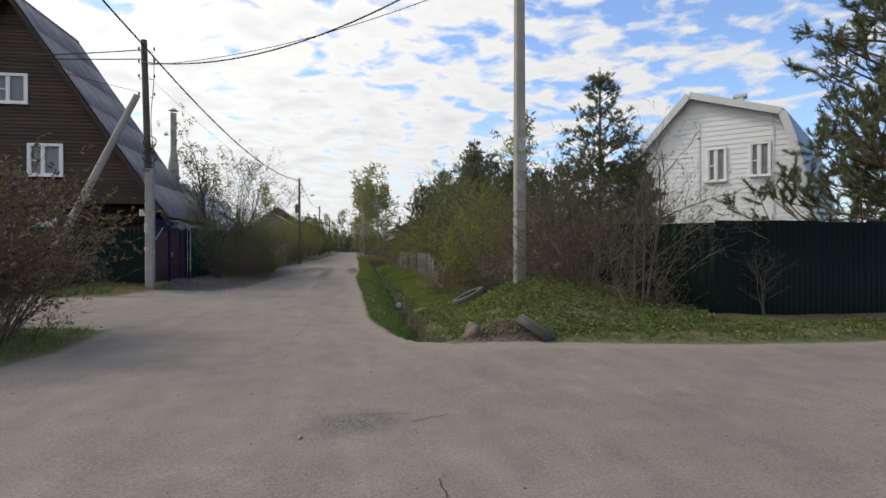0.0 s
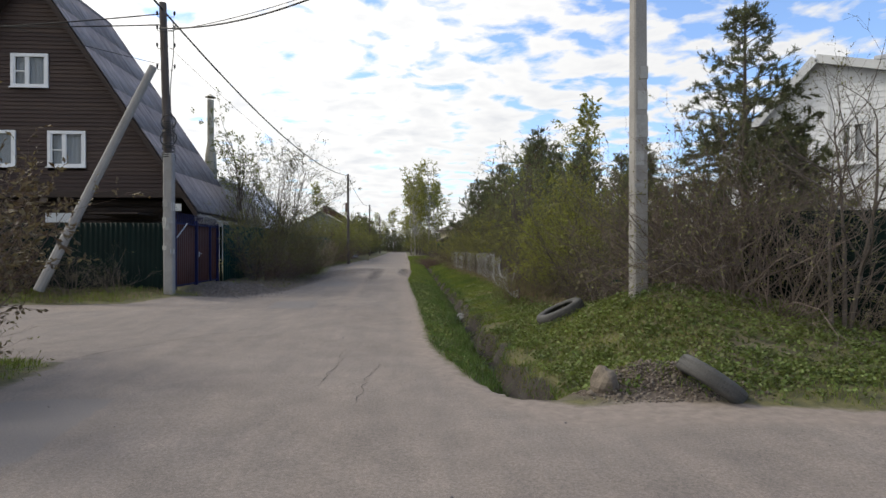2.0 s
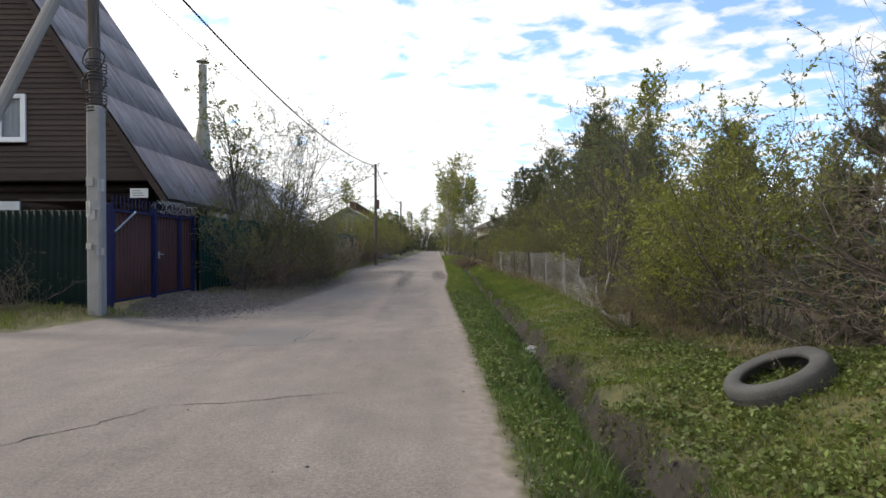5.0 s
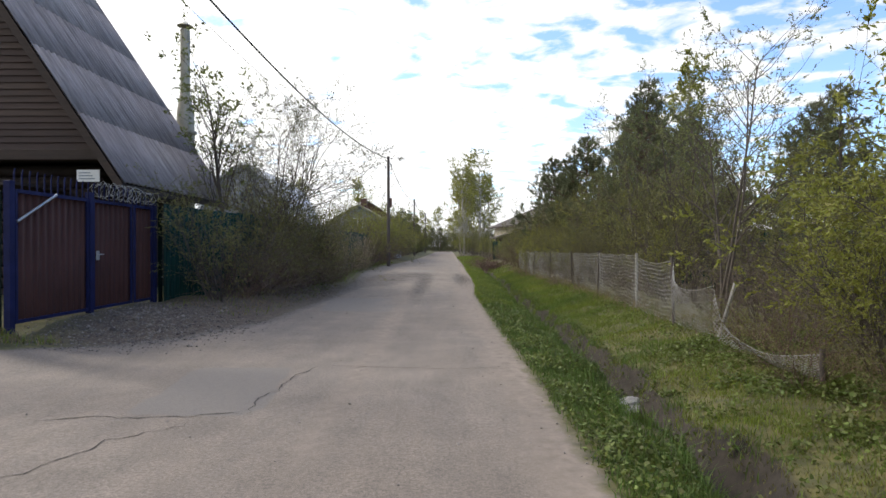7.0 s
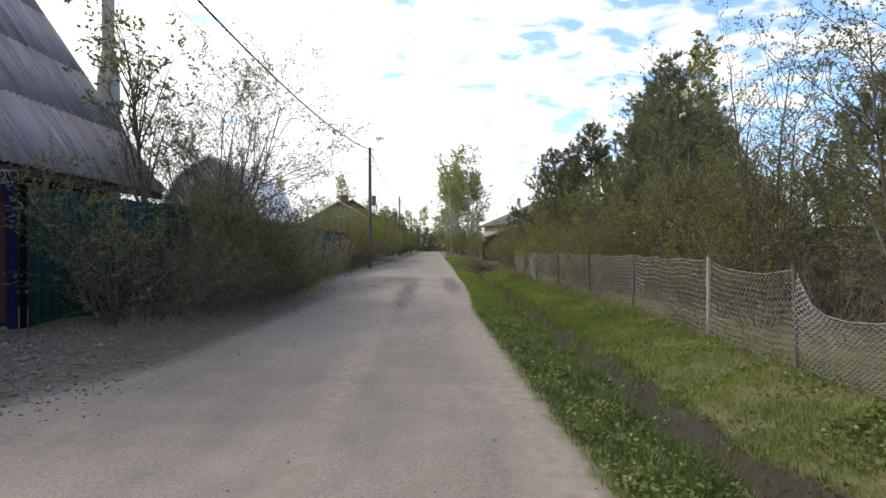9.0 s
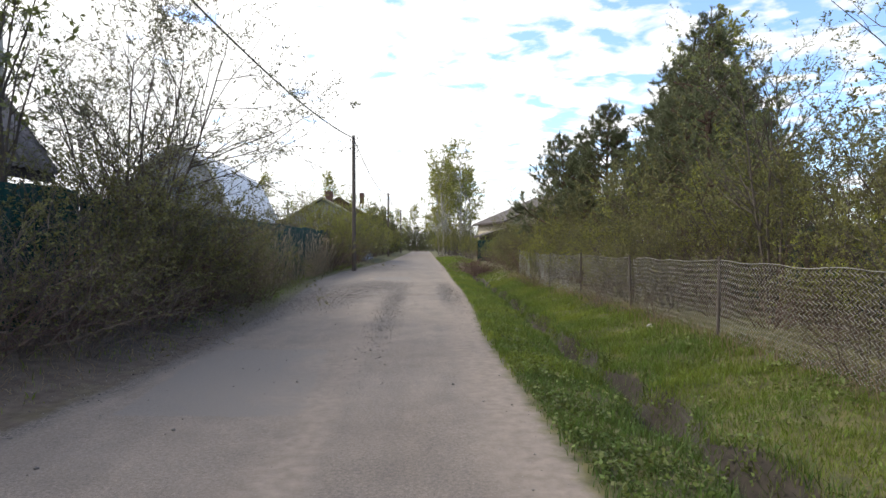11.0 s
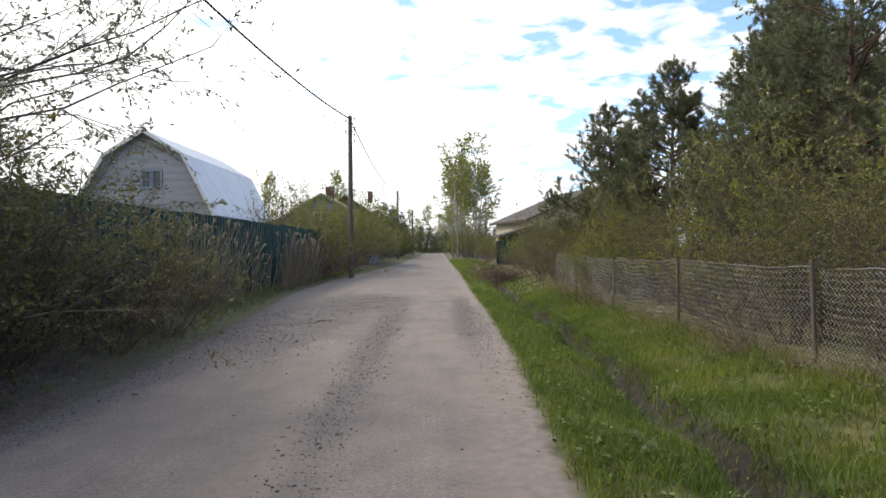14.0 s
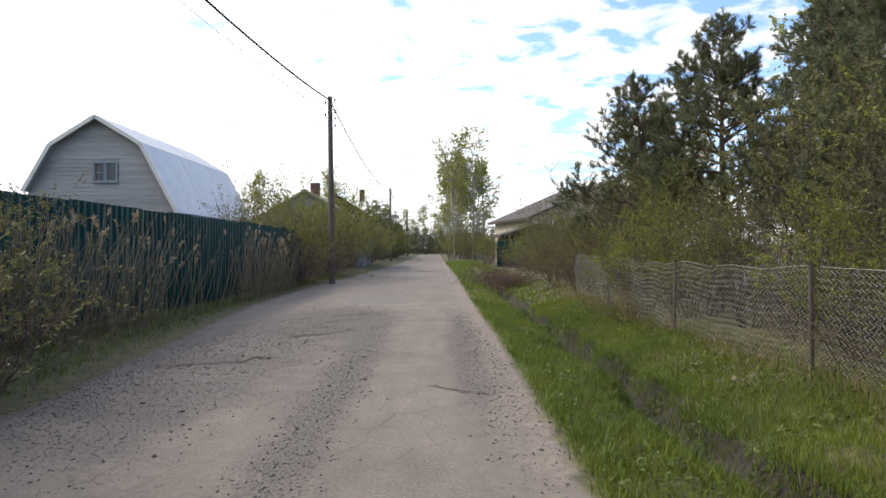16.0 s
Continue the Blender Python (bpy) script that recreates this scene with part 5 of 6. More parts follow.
def shrub(kind, x, y, size=1.0, tall=1.0, where="", group=""):
    variants, text = KINDS[kind]
    plant("shrub", text + (" " + where if where else ""), "shrub", rng0.choice(variants), x, y, rng0.uniform(0, 360), size * rng0.uniform(0.93, 1.07), tall, group)


# corner clump by the left turning
for x, y, s in ((-5.3, 9.5, 1.2), (-5.9, 8.5, 1.25), (-5.7, 10.4, 1.25), (-6.3, 9.2, 1.35), (-6.4, 10.5, 1.25), (-7.5, 9.6, 1.3), (-8.7, 9.2, 1.3)):
    shrub("corner", x, y, s, 1.0, "", "corner shrubs")
for x, y in ((-5.2, 8.8), (-5.8, 8.3), (-5.1, 10.2)):
    shrub("tangle", x, y, 0.8, 1.0, "under the corner shrubs", "corner shrubs")
# the mound and the shrubs beside the concrete pole
for x, y, s in ((4.9, 12.0, 1.0), (5.4, 12.9, 1.15), (5.9, 12.0, 1.05), (4.7, 13.6, 1.05), (5.5, 14.4, 1.15), (6.4, 12.6, 1.1), (6.7, 14.0, 1.2), (5.2, 11.3, 0.75), (6.2, 11.3, 0.75), (4.6, 12.9, 1.0), (5.0, 14.9, 1.25), (5.8, 13.4, 1.3), (6.3, 13.0, 1.3), (5.2, 12.3, 1.2)):
    shrub("bare", x, y, s, 1.05, "beside the mound", "shrubs by the mound")
for x, y, s in ((5.1, 11.0, 0.8), (5.9, 10.9, 0.7), (4.8, 12.6, 0.8), (6.5, 10.9, 0.6)):
    shrub("tangle", x, y, s, 1.0, "beside the mound", "shrubs by the mound")
for x, y, s in ((4.3, 17.0, 1.05), (4.9, 18.4, 1.15), (4.6, 19.8, 0.95), (5.7, 17.4, 1.15), (4.4, 18.9, 1.0)):
    shrub("yellow", x, y, s, 0.95, "behind the ditch", "yellow green shrubs")
for x, y, s in ((4.2, 15.6, 0.75), (3.9, 18.2, 0.5), (4.1, 19.3, 0.6), (4.0, 20.6, 0.65), (4.2, 21.6, 0.6)):
    shrub("bare", x, y, s, 0.9, "behind the wire fence", "shrubs behind the wire fence")
# behind the wire fence
y = 21.5
while y < 62:
    kind = rng0.choice(("olive", "bare", "olive", "brown", "bare", "yellow"))
    shrub(kind, 4.6 + rng0.uniform(-0.25, 0.35) + (0.5 if y > 44 else 0), y, rng0.uniform(0.6, 0.85), rng0.uniform(0.9, 1.1), "behind the wire fence", "shrubs behind the wire fence")
    shrub(rng0.choice(("olive", "olive", "brown", "bare")), 5.9 + rng0.uniform(-0.4, 0.4), y + 0.5, rng0.uniform(0.95, 1.25) * (0.75 if y < 27 else 1.0), 1.05, "behind the wire fence", "shrubs behind the wire fence")
    y += rng0.uniform(1.15, 1.6)
for x, y, k, s in ((4.3, 40.6, "yellow", 0.75), (4.0, 42.2, "yellow", 0.7), (4.5, 36.6, "yellow", 0.6), (4.0, 47.5, "brown", 0.8), (3.9, 49.5, "brown", 0.8), (4.2, 52, "olive", 0.8), (4.3, 34.2, "olive", 0.75), (6.4, 31.5, "yellow", 1.15), (6.6, 27.6, "olive", 1.15), (6.9, 24.5, "yellow", 0.85), (6.0, 35, "yellow", 1.2), (7.5, 33, "olive", 1.2)):
    shrub(k, x, y, s, 1.0, "behind the wire fence", "shrubs behind the wire fence")
for x, y, k, s in ((3.75, 18.6, "yellow", 0.55), (4.3, 19.3, "yellow", 0.62), (3.3, 19.6, "brown", 0.42), (2.95, 18.7, "brown", 0.36), (3.3, 20.4, "brown", 0.36), (3.2, 17.6, "brown", 0.33), (3.9, 17.4, "yellow", 0.5), (3.7, 26.2, "bare", 0.5), (3.6, 31.2, "bare", 0.5), (3.5, 33.8, "bare", 0.5), (3.4, 41.2, "brown", 0.5)):
    shrub(k, x, y, s, 1.0, "at the sagging wire fence" if y < 21 else "before the wire fence", "shrubs at the wire fence")
# left hedge by the gate fence
y = 25.9
while y < 35.4:
    shrub(rng0.choice(("brown", "bare", "brown", "olive")), -5.45 + rng0.uniform(-0.2, 0.35), y, rng0.uniform(0.75, 1.0), 0.9, "against the green fence", "hedge on the fence")
    if y > 27:
        shrub(rng0.choice(("brown", "tangle", "bare")), -4.9 + rng0.uniform(-0.2, 0.2), y + 0.3, rng0.uniform(0.5, 0.75), 0.85, "against the green fence", "hedge on the fence")
    y += rng0.uniform(0.65, 0.9)
for x, y, k, s in ((-5.7, 30.1, "hedge", 1.05), (-5.6, 31.0, "hedge", 1.1), (-5.65, 31.9, "hedge", 1.15), (-5.75, 33.2, "hedge", 0.95)):
    shrub(k, x, y, s, 1.0, "against the green fence", "hedge on the fence")
for y in (36.2,):
    shrub("olive", -5.4, y, 0.7, 0.9, "against the green fence", "hedge on the fence")
# before the house fence
for x, s in ((-8.0, 0.45), (-9.2, 0.55), (-10.6, 0.75), (-12, 0.9), (-13.4, 0.95)):
    shrub("bare" if s < 0.6 else "corner", x, 20.5, s, 1.0, "before the house fence", "shrubs before the house fence")
# left side beyond the fence
y = 52.5
while y < 88:
    shrub(rng0.choice(("yellow", "yellow", "olive", "brown")), -6.1 + rng0.uniform(-0.4, 0.5), y, rng0.uniform(1.25, 1.65) if y < 70 else rng0.uniform(1.0, 1.4), rng0.uniform(0.9, 1.15), "along the road", "far roadside shrubs")
    y += rng0.uniform(1.1, 1.8)
for y in np.arange(89, 140, 4.5):
    shrub(rng0.choice(("yellow", "olive")), -5.4 + rng0.uniform(-0.5, 0.5), float(y), rng0.uniform(1.0, 1.5), 1.0, "along the road", "far roadside shrubs")
    shrub(rng0.choice(("yellow", "olive")), 4.0 + rng0.uniform(-0.8, 1.0), float(y) + 2, rng0.uniform(1.0, 1.5), 1.0, "along the road", "far roadside shrubs")
for x, y, s in ((-8.2, 58, 1.9), (-8.4, 64, 2.0), (-7.6, 61, 1.7)):
    shrub("brown", x, y, s, 1.1, "behind the wooden pole", "far roadside shrubs")
for x, y in ((4.6, 62.5), (5.6, 64.5), (4.9, 67), (6.4, 66), (5.2, 70), (3.9, 75), (4.2, 79), (5, 82)):
    shrub(rng0.choice(("yellow", "olive", "brown")), x, y, rng0.uniform(0.7, 0.95), 0.9, "along the road", "far roadside shrubs")
# distant woods close the view
for k in range(44):
    a = rng0.uniform(0, 1)
    x = rng0.choice((-1, 1)) * (rng0.uniform(10, 90))
    y = rng0.uniform(105, 190)
    if x > 0 and k % 3:
        x, y = rng0.uniform(14, 60), rng0.uniform(45, 110)
    plant("distant_tree", "distant tree in young leaf", "tree", rng0.choice((ASPEN, BIRCH_B, FAR_PINE, FAR_SPRUCE)), x, y, rng0.uniform(0, 360), rng0.uniform(0.8, 1.3), group="distant trees")
for k in range(14):
    plant("distant_tree", "distant tree at the end of the road", "tree", rng0.choice((BIRCH_B, FAR_SPRUCE, ASPEN)), -16 + 2.6 * k + rng0.uniform(-0.7, 0.7), rng0.uniform(215, 240), rng0.uniform(0, 360), rng0.uniform(0.9, 1.2), group="distant trees")


for k in range(9):
    shrub("yellow", 2.0 + 0.65 * k, rng0.uniform(96, 106), rng0.uniform(0.8, 1.1), 1.1, "under the birches", "birch undergrowth")
for k in range(16):
    shrub(rng0.choice(("yellow", "olive")), -16 + 2.1 * k, rng0.uniform(180, 205), rng0.uniform(2.2, 2.8), 1.0, "at the end of the road", "distant shrubs")

for k in range(15):
    plant("spruce_tree", "dark far spruce at the end of the road", "spruce tree", FAR_SPRUCE, -13 + 1.9 * k, rng0.uniform(158, 172), k * 50, rng0.uniform(1.1, 1.5), group="far spruces")


def brush_pile():
    rng = np.random.default_rng(61)
    n = 420
    p = np.stack([rng.normal(0, 0.75, n), rng.normal(0, 0.75, n), np.abs(rng.normal(0.35, 0.28, n))], 1)
    way = unit(rng.normal(0, 1, (n, 3)) * (1, 1, 0.45))
    sets, _ = grow(rng, p - way * 0.6, way, rng.uniform(0.7, 1.6, n), np.full(n, 0.009), [(4, 0.1, -0.02, 3, 35, 0.4, 0.3), (2, 0.15, 0, 0, 0, 0, 0)])
    plant("brush_pile", "heap of cut reddish brown branches on the grass", "brush pile", [("branch_heap", wood_mesh("branches", sets, M_BARK_RED, (3, 3)))], 2.6, 53.6)


brush_pile()


# dry reeds against the left fence
def reeds(x, y, n, height, seed):
    rng = np.random.default_rng(seed)
    a = rng.uniform(0, 2 * np.pi, n)
    start = np.stack([rng.normal(0, 0.16, n), rng.normal(0, 0.38, n), np.full(n, -0.05)], 1)
    lean = rng.uniform(0.02, 0.42, n)
    way = np.stack([np.cos(a) * lean + 0.1, np.sin(a) * lean, np.ones(n)], 1)
    ln = height * rng.uniform(0.55, 1.05, n)
    sets, last = grow(rng, start, way, ln, np.full(n, 0.0065), [(6, 0.05, -0.01, 0, 0, 0, 0)])
    tips, tw = last[0][:, -1], last[1][:, -1]
    pick = rng.uniform(0, 1, n) < 0.22
    hp = np.repeat(tips[pick], 26, 0)
    hw = np.repeat(tw[pick], 26, 0)
    heads = leaf_mesh("seed_heads", rng, hp - hw * rng.uniform(0, 0.12, (len(hp), 1)), hw, 0.06, M_REED, 0.3, 0.0, 0.5)
    plant("dry_reeds", "tall dry pale reeds against the green fence", "reeds", [("reed_growth", wood_mesh("stalks", sets, M_REED, (3,))), ("plume_growth", heads)], x, y, 0, 1, 1, "reeds by the fence")



for k, (y, n, h) in enumerate(((37.4, 26, 1.9), (38.3, 30, 2.1), (39.2, 34, 2.2), (40.2, 30, 2.1), (41.0, 18, 2.0), (43.0, 12, 2.2), (44.6, 10, 2.2), (46.6, 34, 2.2), (47.6, 36, 2.1), (48.6, 34, 2.1), (49.8, 26, 1.9), (51.2, 26, 1.8))):
    reeds(-5.6, y, int(n * 1.7), h, 70 + k)
for y, s in ((38.2, 0.5), (39.4, 0.5), (40.6, 0.45), (42.6, 0.35), (45.5, 0.35), (48, 0.45), (50, 0.5)):
    shrub("tangle", -5.5, y, s, 0.9, "among the reeds", "reeds by the fence")


# ---- wire fence ----
def wire_span(a, b, h0, h1, slump=0.0, seed=0):
    """Woven wire between two posts: zigzag strands, in a local frame at a."""
    rng = np.random.default_rng(seed)
    length = math.hypot(b[0] - a[0], b[1] - a[1])
    pitch = 0.074
    n = int(length / pitch)
    rows = 2 * int(max(h0, h1) / pitch)
    i = np.arange(n)[:, None]
    j = np.arange(rows + 1)[None]
    s = (i + 0.5 + np.where(j % 2, 0.52, -0.52)) * pitch / length
    h = h0 + (h1 - h0) * s - slump * 4 * s * (1 - s)
    x = a[0] + (b[0] - a[0]) * s
    y = a[1] + (b[1] - a[1]) * s
    belly = 0.05 * np.sin(s * 7 + seed) * np.sin(j / rows * np.pi) + slump * 0.8 * np.sin(s * np.pi) * (j / rows)
    z0 = ground_z(x.ravel(), y.ravel()).reshape(x.shape)
    P = np.stack([x - belly, y + 0 * belly, z0 + 0.03 + h * j / rows], -1)
    p0, p1 = P[:, :-1].reshape(-1, 3), P[:, 1:].reshape(-1, 3)
    r = np.full(len(p0), 0.0034)
    v, f = tubes(p0, p1, r, r, 3)
    return mesh_np("wire_mesh", v, f, M_WIRE, True), [tuple(P[k, -1]) for k in range(0, n, 4)]


def wire_fence():
    posts = [(3.05, 18.6, 0.28), (3.25, 21.3, 0.75), (3.35, 23.0, 1.05), (3.45, 25.25, 1.1), (3.6, 28.9, 1.1), (3.75, 32.8, 1.05), (3.62, 36.2, 1.08), (3.48, 39.4, 1.08), (3.6, 43.2, 1.1), (3.8, 47.0, 1.1)]
    fence = thing("wire_fence", "grey chain link fence, sagging at one end, on thin posts", "fence")
    for k, (x, y, h) in enumerate(posts):
        z = gz1(x, y)
        lean = (0.22 if k == 1 else 0.03 * math.sin(k * 2.1))
        line_tube("post", [(x, y, z - 0.2), (x + lean, y - lean * 0.8, z + h + 0.08)], 0.026, M_CONCRETE if k in (1, 3) else M_POLE_WOOD, fence, 7)
    for k in range(len(posts) - 1):
        a, b = posts[k], posts[k + 1]
        me, top = wire_span(a[:2], b[:2], a[2], b[2], (0.3, 0.25, 0.08)[k] if k < 3 else 0.02, k)
        piece("wire_mesh", me, fence)
        line_tube("top_wire", top, 0.005, M_WIRE, fence, 3)


wire_fence()


# ---- tyres and stones ----
def tyre(x, y, z, rx, ry, radius, label):
    t = new("tyre")
    t.matrix_basis = pose(x, y, z, rx, ry, 15)
    tagged(t, label, "tyre")
    prof = [(0.62, -0.08), (0.66, -0.115), (0.8, -0.13), (0.93, -0.12), (0.985, -0.09), (1.0, -0.03), (1.0, 0.03), (0.985, 0.09), (0.93, 0.12), (0.8, 0.13), (0.66, 0.115), (0.62, 0.08), (0.66, 0.07), (0.9, 0.06), (0.9, -0.06), (0.66, -0.07)]
    bm = bmesh.new()
    n = 40
    rings = [[bm.verts.new((radius * r * math.cos(a), radius * r * math.sin(a), h * radius * 2)) for r, h in prof] for a in np.arange(n) * 2 * math.pi / n]
    for i in range(n):
        for k in range(len(prof)):
            q = (rings[i][k], rings[(i + 1) % n][k], rings[(i + 1) % n][(k + 1) % len(prof)], rings[i][(k + 1) % len(prof)])
            bm.faces.new(q)
    part("carcass", bm, M_RUBBER, t, smooth=True)
    bm = bmesh.new()
    for i in range(64):
        a = i * 2 * math.pi / 64
        for s in (-1, 1):
            b2 = boxed(radius * 0.985, radius * 1.004, -0.014 * radius * 2.2, 0.014 * radius * 2.2, 0.012 if s > 0 else -0.04, 0.04 if s > 0 else -0.012)
            b2.transform(Matrix.Rotation(a + 0.04 * s, 4, "Z"))
            me = bpy.data.meshes.new("block")
            b2.to_mesh(me)
            b2.free()
            bm.from_mesh(me)
            bpy.data.meshes.remove(me)
    tread = part("tread", bm, M_RUBBER, t)
    tagged(tread, kind="stuff")


tyre(2.98, 9.0, 0.16, 10, 34, 0.34, "worn black tyre half buried in the bank")
tyre(3.02, 14.55, gz1(3.02, 14.55) + 0.1, -9, -24, 0.47, "dusty grey truck tyre lying on the bank")


def rock(name, label, x, y, z, sx, sy, sz, seed, mat):
    bm = bmesh.new()
    bmesh.ops.create_icosphere(bm, subdivisions=3, radius=1)
    for v in bm.verts:
        k = 1 + 0.35 * noise.noise(v.co * 1.1 + Vector((seed, 0, 0))) + 0.12 * noise.noise(v.co * 3.5 + Vector((seed, 5, 0)))
        v.co = Vector((v.co.x * sx, v.co.y * sy, v.co.z * sz)) * k
    ob = part(name, bm, mat, None, "", False)
    ob.matrix_basis = pose(x, y, z, 0, 0, seed * 40)
    tagged(ob, label, "stone")


rock("stone", "pale stone lying in the ditch", 1.66, 20.0, -0.52, 0.2, 0.15, 0.12, 1, M_CONCRETE)
rock("stone", "small pale stone in the ditch", 1.95, 23.2, -0.55, 0.1, 0.08, 0.07, 2, M_CONCRETE)
rock("concrete_lump", "broken concrete lump in the spoil heap", 1.98, 9.2, 0.08, 0.15, 0.12, 0.2, 3, M_STONE)
rock("concrete_lump", "broken concrete lump in the spoil heap", 2.6, 9.6, 0.13, 0.15, 0.12, 0.08, 4, M_STONE)
rock("stone", "pale stone at the fence foot", 3.3, 30.6, 0.02, 0.08, 0.07, 0.05, 7, M_CONCRETE)
line_tube_ob = line_tube("culvert_pipe", [(4.9, 11.4, 0.45), (5.5, 10.9, 0.32), (6.9, 10.15, 0.12)], 0.045, M_CONCRETE, None, 8)
tagged(line_tube_ob, "pale fallen pole lying at the fence foot", "pole")


# ---- cracks in the asphalt ----
def crack(a, b, width, seed, wander=0.12):
    rng = np.random.default_rng(seed)
    n = max(8, int(math.hypot(b[0] - a[0], b[1] - a[1]) / 0.06))
    s = np.linspace(0, 1, n)
    off = np.cumsum(rng.normal(0, 1, n))
    off = (off - off[-1] * s)
    off *= wander / (np.abs(off).max() + 1e-6)
    d = np.array([b[0] - a[0], b[1] - a[1]])
    nn = np.array([-d[1], d[0]]) / np.hypot(*d)
    c = np.array(a)[None] + s[:, None] * d + off[:, None] * nn
    w = width * rng.uniform(0.25, 1.1, n) * np.minimum(1, 6 * np.minimum(s, 1 - s) + 0.15)
    l, r = c + nn * w[:, None], c - nn * w[:, None]
    P = np.concatenate([l, r])
    z = ground_z(P[:, 0], P[:, 1]) + (0.014 if a[1] > 35 else 0.004)
    i = np.arange(n - 1)
    ob = new("road_crack", mesh_np("road_crack", np.column_stack([P, z]), np.stack([i + n, i + 1 + n, i + 1, i], 1), M_CRACK))
    tagged(ob, "dark crack in the asphalt", "crack", kind="structure")


for k, (a, b, w, wa) in enumerate((((-4.4, 11.2), (-2.6, 14.6), 0.018, 0.18), ((-2.6, 14.6), (-0.9, 15.0), 0.015, 0.1), ((-1.0, 9.6), (-0.8, 12.2), 0.01, 0.1), ((-0.45, 9.0), (-0.3, 11.0), 0.01, 0.06),
                                   ((-3.8, 17.6), (-2.2, 17.9), 0.016, 0.1), ((-2.2, 17.9), (-2.0, 19.8), 0.018, 0.12), ((-2.0, 19.9), (0.2, 19.6), 0.016, 0.06), ((-3.6, 15.9), (-2.6, 17.7), 0.014, 0.12),
                                   ((-3.9, 37.6), (-2.5, 37.9), 0.035, 0.08), ((-2.9, 40.0), (-1.8, 40.5), 0.04, 0.08), ((-2.4, 42.8), (-1.6, 43.0), 0.035, 0.05), ((-1.0, 44.5), (-0.5, 44.6), 0.03, 0.04), ((-0.5, 36.1), (0.2, 35.6), 0.014, 0.06),
                                   ((0.5, 4.8), (0.9, 5.0), 0.012, 0.03), ((-0.1, 5.1), (0.7, 5.05), 0.01, 0.05), ((0.55, 2.9), (0.65, 3.7), 0.012, 0.06), ((-2.55, 3.1), (-2.15, 3.4), 0.03, 0.05))):
    crack(a, b, w * (1.2 if a[1] > 35 else 0.55), 90 + k, wa)


# ---- grass, weeds and grit ----
def blades(name, label, rng, x, y, height, width, mat, lean=0.35):
    n = len(x)
    z = ground_z(x, y) - 0.01
    a = rng.uniform(0, 2 * np.pi, n)
    h = height * rng.uniform(0.5, 1.3, n)
    w = width * rng.uniform(0.7, 1.3, n)
    tilt = rng.uniform(0, lean, n) * h
    b = rng.uniform(0, 2 * np.pi, n)
    base = np.stack([x, y, z], 1)
    side = np.stack([np.cos(a) * w, np.sin(a) * w, 0 * w], 1)
    mid = base + np.stack([np.cos(b) * tilt * 0.3, np.sin(b) * tilt * 0.3, h * 0.55], 1)
    tip = base + np.stack([np.cos(b) * tilt, np.sin(b) * tilt, h], 1)
    v = np.stack([base - side, base + side, mid + side * 0.7, mid - side * 0.7, tip], 1).reshape(-1, 3)
    k = np.arange(n)[:, None] * 5
    f = np.concatenate([k + [0, 1, 2], k + [0, 2, 3], k + [3, 2, 4]])
    ob = new(name, mesh_np(name, v, f, mat))
    tagged(ob, label, name.replace("_", " "), kind="stuff")


def scatter(rng, n, x0, x1, y0, y1, weight):
    """Points kept with the likelihood that weight gives."""
    x, y = rng.uniform(x0, x1, n), rng.uniform(y0, y1, n)
    keep = rng.uniform(0, 1, n) < weight(x, y)
    return x[keep], y[keep]


def patchy(x, y):
    return np.clip(0.62 + 0.55 * wave(x, y, 1.7) + 0.25 * wave(x + 5, y, 4.1), 0.08, 1)


def verge_right(x, y):
    s = x - ditch_x(y)
    return smooth(-0.02, 0.2, -road_inside(x, y)) * (1 - 0.97 * np.exp(-(s / 0.15) ** 2)) * patchy(x, y) * smooth(4.1, 3.5, x)


gr = np.random.default_rng(5)
x, y = scatter(gr, 210000, 0.2, 4.0, 9.5, 27, verge_right)
strip = x < ditch_x(y)
mossy = ~strip & (gr.uniform(0, 1, len(x)) < smooth(26, 21, y) * np.clip(0.6 + 0.6 * wave(x, y, 1.1), 0.1, 1))
blades("grass", "lush dark green grass between road and ditch", gr, x[strip], y[strip], 0.075, 0.0042, M_GRASS_DARK, 0.9)
blades("grass", "short mossy yellowish grass on the bank", gr, x[mossy], y[mossy], 0.04, 0.004, M_MOSS, 1.3)
strip = ~strip & ~mossy
blades("grass", "fresh green grass on the far ditch bank", gr, x[strip], y[strip], 0.07, 0.004, M_GRASS, 0.9)
x, y = scatter(gr, 200000, 0.2, 4.0, 27, 46, verge_right)
blades("grass", "fresh green grass on the ditch banks", gr, x, y, 0.1, 0.005, M_GRASS, 0.8)
x, y = scatter(gr, 40000, 0.4, 4.2, 46, 90, verge_right)
blades("grass", "fresh green grass on the far verge", gr, x, y, 0.14, 0.01, M_GRASS, 0.7)
# longer tufts along the ditch lip and the road's edge
x, y = scatter(gr, 60000, 0.25, 2.0, 9.3, 44, lambda x, y: smooth(0.0, 0.25, -road_inside(x, y)) * (np.exp(-((x - ditch_x(y) + 0.45) / 0.22) ** 2) * np.clip(0.3 + wave(x * 2, y, 2.3), 0, 1)))
blades("grass", "long grass tufts on the ditch lip", gr, x, y, 0.18, 0.0045, M_GRASS_DARK, 0.9)
# leaves hanging over the bare trench
x, y = scatter(gr, 60000, 0.8, 2.8, 10, 44, lambda x, y: np.exp(-((np.abs(x - ditch_x(y)) - 0.3) / 0.1) ** 2) * np.clip(0.35 + wave(x * 2, y, 1.9), 0, 1))
blades("grass", "ragged grass overhanging the ditch", gr, x, y, 0.15, 0.0045, M_GRASS_DARK, 1.6)
